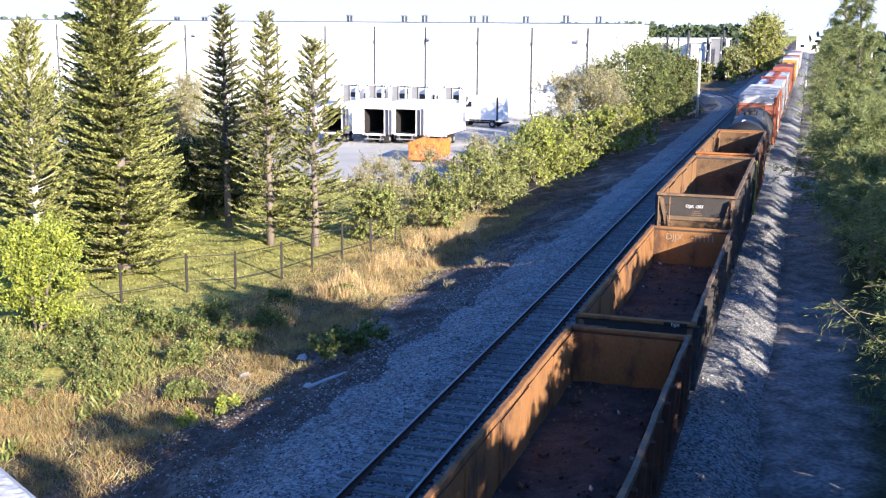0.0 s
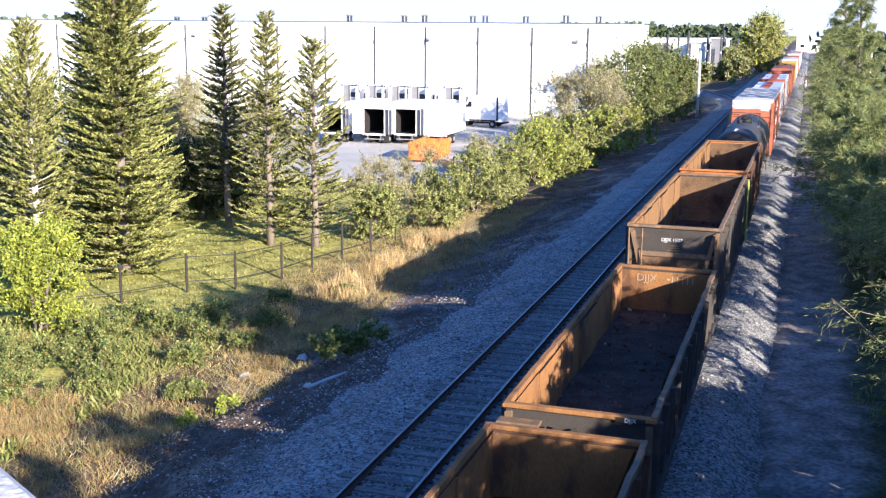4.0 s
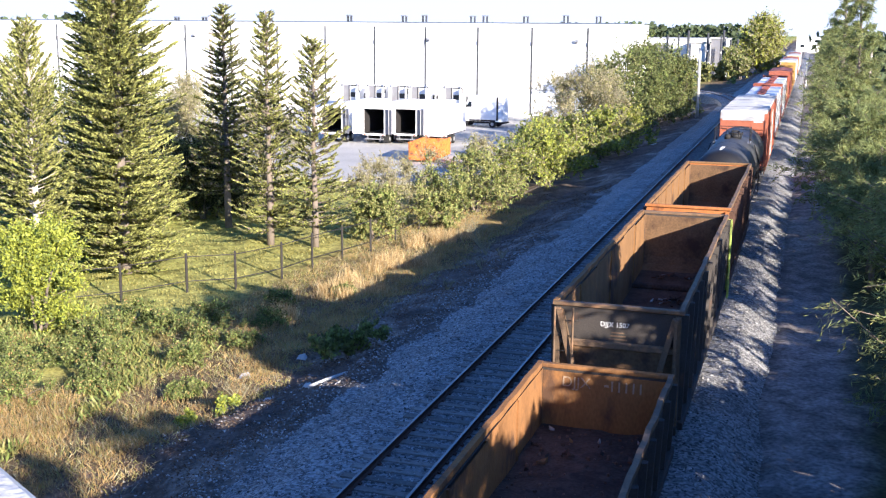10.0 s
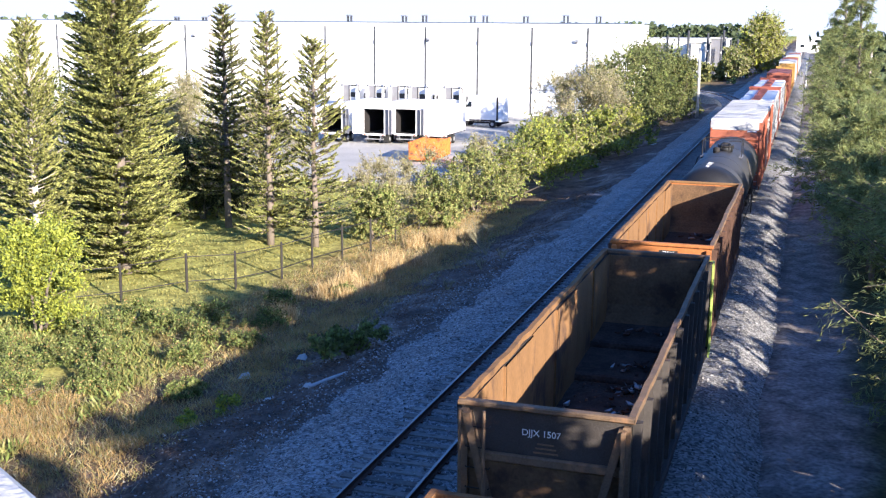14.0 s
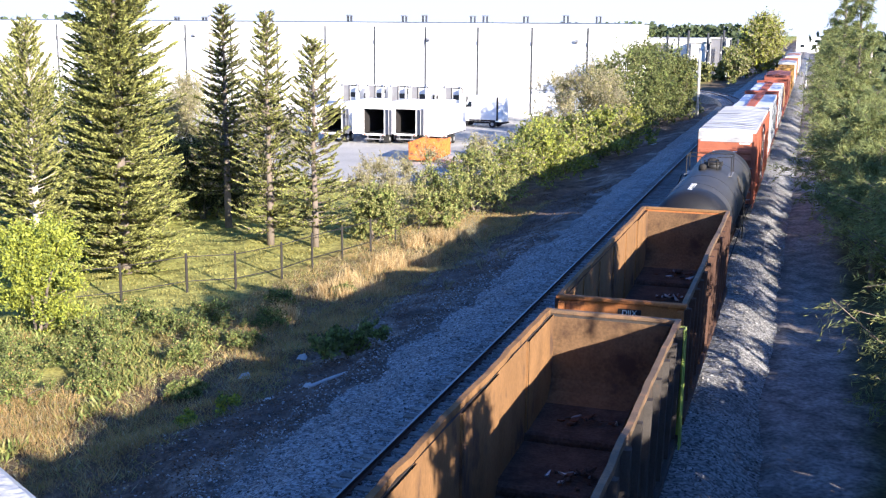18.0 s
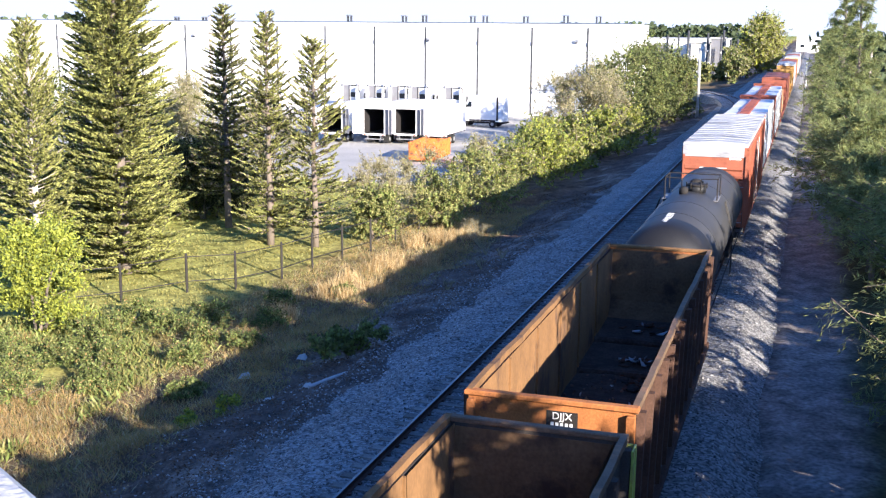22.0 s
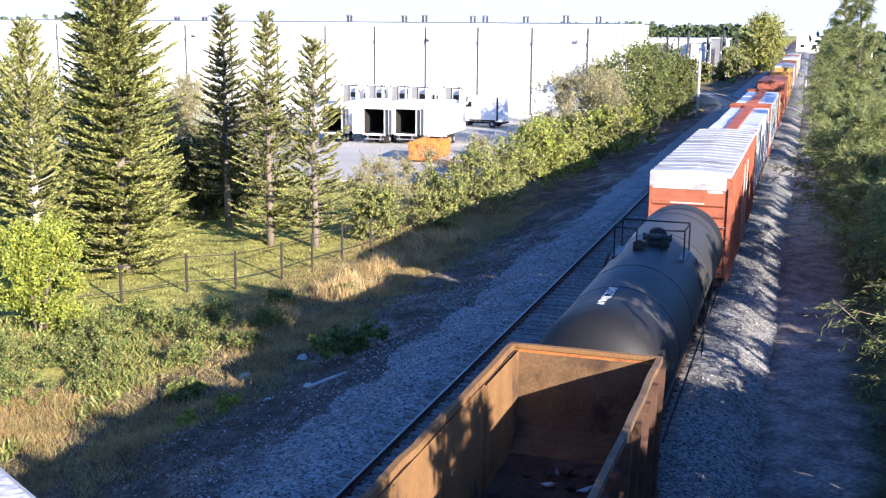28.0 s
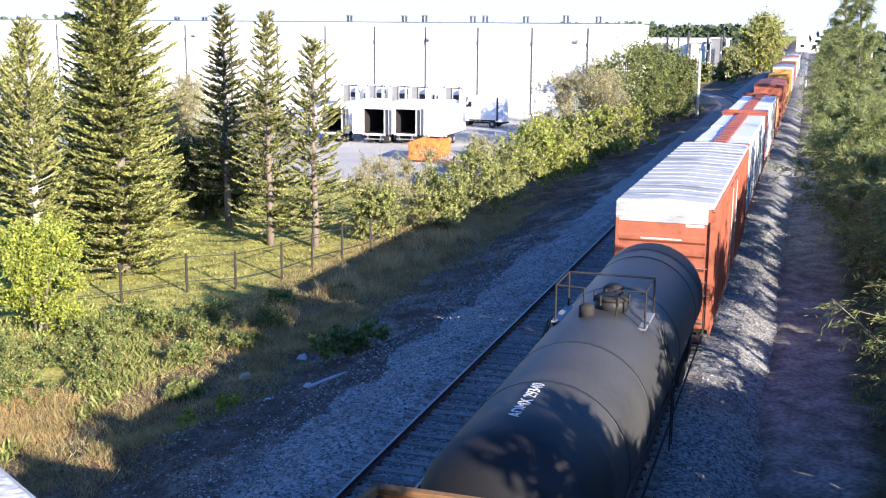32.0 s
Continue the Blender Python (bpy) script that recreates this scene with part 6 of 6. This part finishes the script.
clump_tree(-4.2, 310, (14, 12, 17.5), [LEAF_OLIVE, LEAF_LIME, LEAF_DRY], [0.15, 0.5, 0.35], "tall round yellow-olive tree beside the main line", 28000, 0.34, lobes=80, trunk=0.3, name="tree", cat="tree", group="trees beside the main line", stems=7, long=2.6)
clump_tree(-7.6, 262, (7.5, 8, 9.5), [LEAF_OLIVE, LEAF_GREEN, LEAF_DRY], [0.5, 0.3, 0.2], "low olive tree beside the main line", 4500, 0.36, lobes=36, trunk=0.2, name="tree", cat="tree", group="trees beside the main line", stems=5, long=2.2)


# ---- grasses ----
def grass(name, n, xr, yr, hr, mats, weights, label, tuft=12, spread=0.12, lean=0.25, width=0.012, keep=None):
    c = np.stack([RNG.uniform(*xr, n // tuft), RNG.uniform(*yr, n // tuft)], 1)
    if keep is not None:
        c = c[keep(c[:, 0], c[:, 1])]
    k = len(c) * tuft
    p = np.repeat(c, tuft, 0) + RNG.normal(0, spread, (k, 2))
    hgt = np.repeat(RNG.uniform(*hr, len(c)), tuft) * RNG.uniform(0.6, 1.2, k)
    z = ground_z(p[:, 0], p[:, 1])
    d = unit(np.concatenate([RNG.normal(0, lean, (k, 2)), np.ones((k, 1))], 1)) * hgt[:, None] * 0.5
    base = np.stack([p[:, 0], p[:, 1], z], 1)
    ac = unit(np.cross(d, rot_rand(k))) * width * RNG.uniform(0.7, 1.5, (k, 1))
    ob = shards(name, base + d * 0.95, d, ac, mats, None, label, weights, 0.3)
    return tagged(ob, label, "grass", "", "stuff")


def patch(x, y):
    return np.sin(0.55 * x + 0.8 * np.sin(0.4 * y)) + np.sin(0.47 * y + 1.3) + 0.5 * np.sin(1.7 * x + 0.9 * y)


grass("dry_grass", 100000, (-14.5, -8.7), (19, 72), (0.10, 0.42), [GRASS_DRY, LEAF_DRY, GRASS_GREEN], [0.7, 0.2, 0.1], "tall dry golden grass on the bank", 16, 0.2, 0.7, 0.006, lambda x, y: patch(x, y) > 0.1)
grass("dry_grass", 55000, (-24, -13), (20, 36), (0.12, 0.45), [GRASS_DRY, LEAF_DRY, GRASS_GREEN], [0.65, 0.2, 0.15], "tall dry golden grass beside the bridge", 16, 0.16, 0.6, 0.0065, lambda x, y: patch(x, y) > -0.2)
grass("tall_dry_grass", 16000, (-13.2, -9.0), (41, 66), (0.45, 1.0), [GRASS_DRY, STRAW], [0.5, 0.5], "tall pale golden grass tufts at the top of the bank", 26, 0.18, 0.3, 0.009, lambda x, y: patch(x * 2 + 4, y * 2) > 0.5)
grass("green_grass", 52000, (-16, -8.0), (18, 75), (0.10, 0.38), [GRASS_GREEN, LEAF_OLIVE, LEAF_DRY, GRASS_DRY], [0.2, 0.2, 0.3, 0.3], "short green and dry grass on the bank", 16, 0.22, 0.8, 0.009)
grass("green_weeds", 26000, (-24, -13), (20, 42), (0.15, 0.5), [LEAF_GREEN, LEAF_OLIVE, GRASS_GREEN], [0.4, 0.3, 0.3], "straggling green weeds among dry grass", 18, 0.22, 0.9, 0.03, lambda x, y: patch(x + 3, y + 5) > 0.0)
grass("leaf_litter", 36000, (-9.8, -4.6), (17, 80), (0.04, 0.16), [BARK, DEAD_LEAF], [0.45, 0.55], "brown leaf litter and dead stalks at the foot of the bank", 10, 0.25, 2.2, 0.014)
grass("lawn", 34000, (-36, -15.8), (40, 84), (0.05, 0.16), [GRASS_GREEN, LEAF_OLIVE], [0.75, 0.25], "mown yellow-green lawn", 14, 0.3, 0.6, 0.03)


# ---- ballast stones ----
def stones(name, n, xr, yr, zf, size, label, mat):
    x, y = RNG.uniform(*xr, n), yr[0] + (yr[1] - yr[0]) * RNG.uniform(0, 1, n) ** 1.4
    k = (np.abs(np.abs(x) - 0.7535) > 0.13) & (np.abs(np.abs(x - TX) - 0.7535) > 0.13)
    x, y = x[k], y[k]
    n = len(x)
    c = np.stack([x, y, zf(x, y) + 0.012], 1)
    octa = np.array([(1, 0, 0), (-1, 0, 0), (0, 1, 0), (0, -1, 0), (0, 0, 1), (0, 0, -1)], float)
    v = octa[None] * RNG.uniform(0.55, 1.25, (n, 6, 1)) * np.array([1, 1, 0.7]) + RNG.normal(0, 0.18, (n, 6, 3))
    a = RNG.uniform(0, 6.28, n)
    ca, sa = np.cos(a)[:, None], np.sin(a)[:, None]
    v = np.stack([v[..., 0] * ca - v[..., 1] * sa, v[..., 0] * sa + v[..., 1] * ca, v[..., 2]], -1)
    v = v * (size * RNG.uniform(0.6, 1.5, (n, 1, 1))) + c[:, None]
    f = np.array([(0, 2, 4), (2, 1, 4), (1, 3, 4), (3, 0, 4), (2, 0, 5), (1, 2, 5), (3, 1, 5), (0, 3, 5)])
    fa = (f[None] + 6 * np.arange(n)[:, None, None]).reshape(-1, 3)
    return tagged(link_mesh(name, v.reshape(-1, 3).tolist(), fa.tolist(), mat), label, "gravel", "", "stuff")


stones("ballast_stones", 26000, (-4.6, 8.5), (15, 62), ballast_z, 0.035, "loose grey ballast stones", STONE)
stones("gravel_spill", 3500, (-5.8, -4.0), (17, 60), ground_z, 0.035, "ballast stones rolled off the edge of the bed", STONE)
stones("gravel_spill", 1500, (-9.0, -4.2), (17, 55), ground_z, 0.04, "scattered pale gravel at the foot of the ballast", STONE)


# ---- fence, poles and litter ----
def fence():
    f = thing("rail_fence", (0, 0, -2.3), "dark weathered post-and-rail fence round the lawn", "fence")
    posts = [(-23.5, 39.4), (-20.9, 42.2), (-19.2, 45.1), (-17.4, 46.6), (-16.3, 49.4), (-15.9, 52.2), (-15.3, 54.8), (-14.7, 57.5), (-14.5, 61), (-14.4, 65)]
    for i, (x, y) in enumerate(posts):
        dz = gz(x, y) + 2.3
        p = part("post", Shape().tube([(x, y, dz - 0.1), (x, y, dz + 1.85)], 0.065, 8), FENCE_DARK, f)
        part("post_cap", Shape().tube([(x, y, dz + 1.851), (x, y, dz + 1.92)], [0.065, 0.03], 8), FENCE_DARK, p)
    for (x0, y0), (x1, y1) in zip(posts[:-1], posts[1:]):
        a, b = gz(x0, y0) + 2.3, gz(x1, y1) + 2.3
        for z in (0.55, 1.75):
            part("rail", Shape().tube([(x0, y0, a + z), (x1, y1, b + z)], 0.024, 6), FENCE_DARK, f)


fence()


def pole(x, y, top, label, r=0.17, mat=None, name="concrete_pole"):
    z0 = gz(x, y)
    p = thing(name, (x, y, z0), label, "pole")
    part("shaft", Shape().tube([(0, 0, -0.2), (0, 0, top - z0)], [r, r * 0.75], 12), mat or CONCRETE, p, "", True)
    part("cap", Shape().tube([(0, 0, top - z0 + 0.002), (0, 0, top - z0 + 0.15)], [r * 0.9, r * 0.3], 12), GALV, p)
    for z in (1.2, 2.6):
        part("collar", Shape().tube([(0, 0, z), (0, 0, z + 0.12)], r * 1.15, 12), GALV, p)
    return p


pole(-5.3, 150, 7.5, "pale round pole beside the siding", 0.22)
pole(-44.5, 92, 11.0, "pale utility pole behind the pines", 0.2, PALE_BARK, "utility_pole")
pole(8.0, 182, 5.5, "pale round pole beside the dirt track", 0.25)
pole(15.4, 180, 9.7, "tall wooden utility pole beyond the trees", 0.2, PALE_BARK, "utility_pole")
pole(17.2, 180, 9.7, "tall wooden utility pole beyond the trees", 0.2, PALE_BARK, "utility_pole")


def litter():
    x, y = -5.95, 31.9
    z = float(ground_z(x, y)) + 0.06
    t = thing("broken_pipe", (x, y, z), "broken length of white plastic pipe on the ground", "litter")
    part("pipe", Shape().tube([(-0.28, -0.8, 0.02), (-0.05, -0.1, 0.05), (0.3, 0.85, 0.08)], [0.07, 0.065, 0.04], 8), LITTER, t)
    for x, y, s, lab in ((-6.6, 31.8, 0.17, "crumpled white plastic sheet"), (-8.8, 36.0, 0.2, "white plastic bag on the ground"), (-7.5, 30.6, 0.10, "small white scrap of paper"), (-7.3, 30.4, 0.09, "small white scrap of paper"), (-9.8, 33.4, 0.22, "pale lump of broken concrete")):
        z = float(ground_z(x, y))
        sh = Shape()
        sh.quadbox([(-s, -s * 0.7, -0.01), (s, -s * 0.8, -0.01), (s * 0.8, s * 0.7, -0.01), (-s * 0.9, s * 0.8, -0.01)], [(-s * 0.5, -s * 0.3, s * 0.7), (s * 0.6, -s * 0.5, s * 0.5), (s * 0.4, s * 0.4, s * 0.9), (-s * 0.6, s * 0.3, s * 0.6)])
        o = sh.to("litter", LITTER)
        o.location = (x, y, z)
        tagged(o, lab, "litter", "litter on the bank")


litter()


def plank(x, y, z, length, turn, label):
    t = thing("plank", (x, y, z, 0, 4, turn), label, "plank", "")
    part("board", Shape().box(-length / 2, length / 2, -0.09, 0.09, -0.03, 0.03, 0.01), CONCRETE, t)
    part("split_end", Shape().box(length / 2 + 0.002, length / 2 + 0.25, -0.06, 0.02, -0.025, 0.015), PALE_BARK, t)


plank(-6.1, 114.2, float(ground_z(-6.1, 114.2)) + 0.08, 5.5, 90, "long pale plank lying along the foot of the bank")

# ---- distance ----
def far_building(x, y, w, d, h, mat, label):
    b = thing("far_building", (x, y, -2.4), label, "building", "low buildings in the distance")
    part("wall", Shape().box(-w / 2, w / 2, 0, d, 0, h), mat, b)
    part("roof", Shape().box(-w / 2 - 0.3, w / 2 + 0.3, -0.3, d + 0.3, h + 0.004, h + 0.4), ROOF_WHITE, b)
    for k in range(int(w / 6)):
        wx = -w / 2 + 3 + 6 * k
        win = part("window", Shape().box(wx - 1.0, wx + 1.0, -0.06, -0.004, h * 0.45, h * 0.45 + 1.4), GLASS_DARK, b)
        part("window_sill", Shape().box(wx - 1.1, wx + 1.1, -0.15, -0.004, h * 0.45 - 0.12, h * 0.45 - 0.004), CONCRETE, win)


for k, (bx, bw, bh) in enumerate(((-37.5, 6.4, 11.2), (-30.6, 5.6, 10.2), (-24.8, 4.6, 11.6), (-19.6, 4.4, 10.8), (-15.2, 3.2, 12.2), (-11.6, 2.6, 9.4))):
    far_building(bx, 300 + 4 * (k % 3), bw, 10, bh * 0.86, (WALL_WHITE, GREY_AND_DOOR_SHADE, TRUCK_WHITE)[k % 3], "pale industrial shed among pipes in the distance")
far_building(-52, 420, 60, 40, 9.5, WALL_WHITE, "white low warehouse in the distance")
far_building(8, 620, 14, 10, 10.0, WALL_WHITE, "white building at the end of the line")


def pipe_stack(x, y, h, r):
    t = thing("steel_stack", (x, y, -2.4), "dark steel pipe stack beside the far sheds", "chimney", "stacks beside the far sheds")
    part("pipe", Shape().tube([(0, 0, 0), (0, 0, h)], r, 8), JOINT, t, "", True)
    part("collar", Shape().tube([(0, 0, h * 0.6), (0, 0, h * 0.6 + 0.4)], r * 1.4, 8), GALV, t)


for x, h in ((-33.9, 12.4), (-27.6, 11.2), (-22.2, 12.6), (-17.2, 12.0), (-16.9, 9.0), (-13.2, 12.8), (-9.6, 10.5)):
    pipe_stack(x, 299, h, 0.3)


for k in range(16):
    pipe_stack(-37.5 + 1.8 * k + 0.5 * (k % 3), 297.5 - 1.3 * (k % 2), 6.0 + 1.1 * ((k * 5) % 6), 0.16 + 0.05 * (k % 3))
for k in range(7):
    clump_tree(-34.0 + 4.4 * k, 286 + 3 * (k % 3), (6.5, 5, 4.6 + 0.8 * (k % 4)), [LEAF_DARK, LEAF_OLIVE], [0.6, 0.4], "low dark tree before the far sheds", 1800, 0.42, lobes=18, trunk=0.12, name="tree", cat="tree", group="trees before the far sheds", stems=3)


def far_woods(name, n, xr, yr, hr, size):
    x, y = RNG.uniform(*xr, n), RNG.uniform(*yr, n)
    h = RNG.uniform(*hr, n)
    m = 60
    C = np.stack([np.repeat(x, m), np.repeat(y, m), np.repeat(h, m) * RNG.uniform(0.0, 1.0, n * m) ** 0.7 - 2.4], 1)
    C[:, :2] += RNG.normal(0, 2.6, (n * m, 2))
    A = rot_rand(n * m) * size
    ac = unit(np.cross(A, rot_rand(n * m))) * size * 0.8
    tagged(shards(name, C, A, ac, FAR_TREES, None, "", None, 0.2), "low dark line of distant woods", "woods", "", "stuff")


# Added glowing ring far out, whitening the strip of sky above the ground.
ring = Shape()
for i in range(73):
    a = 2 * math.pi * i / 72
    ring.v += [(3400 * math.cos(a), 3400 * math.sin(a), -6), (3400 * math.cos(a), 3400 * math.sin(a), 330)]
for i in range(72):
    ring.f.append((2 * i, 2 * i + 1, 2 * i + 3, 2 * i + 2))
structure(ring.to("backdrop", SKY_RING), "glowing white ring standing in for the low sky", "sky")
far_woods("distant_woods", 420, (-420, -10), (480, 640), (7, 12.5), 1.5)
far_woods("distant_woods", 90, (-130, -20), (480, 600), (12.5, 16), 1.3)
far_woods("distant_woods", 60, (-330, -245), (330, 400), (11, 17), 1.4)
far_woods("distant_woods", 160, (14, 200), (260, 560), (7, 14), 1.4)


# ---- moving things ----
def motions():
    """The train rolls towards the bridge at a steady pace; its wheels turn with it."""
    for car, y in CARS:
        walk(car, [(2.0 * i, pose(TX, y - SPEED * 2.0 * i, 0)) for i in range(17)])
    turn = math.degrees(SPEED / WR)
    for ws, (x, y, z) in WHEELSETS:
        walk(ws, [(t, pose(x, y, z, turn * t)) for t in [0.3 * i for i in range(107)] + [32.0]])


motions()
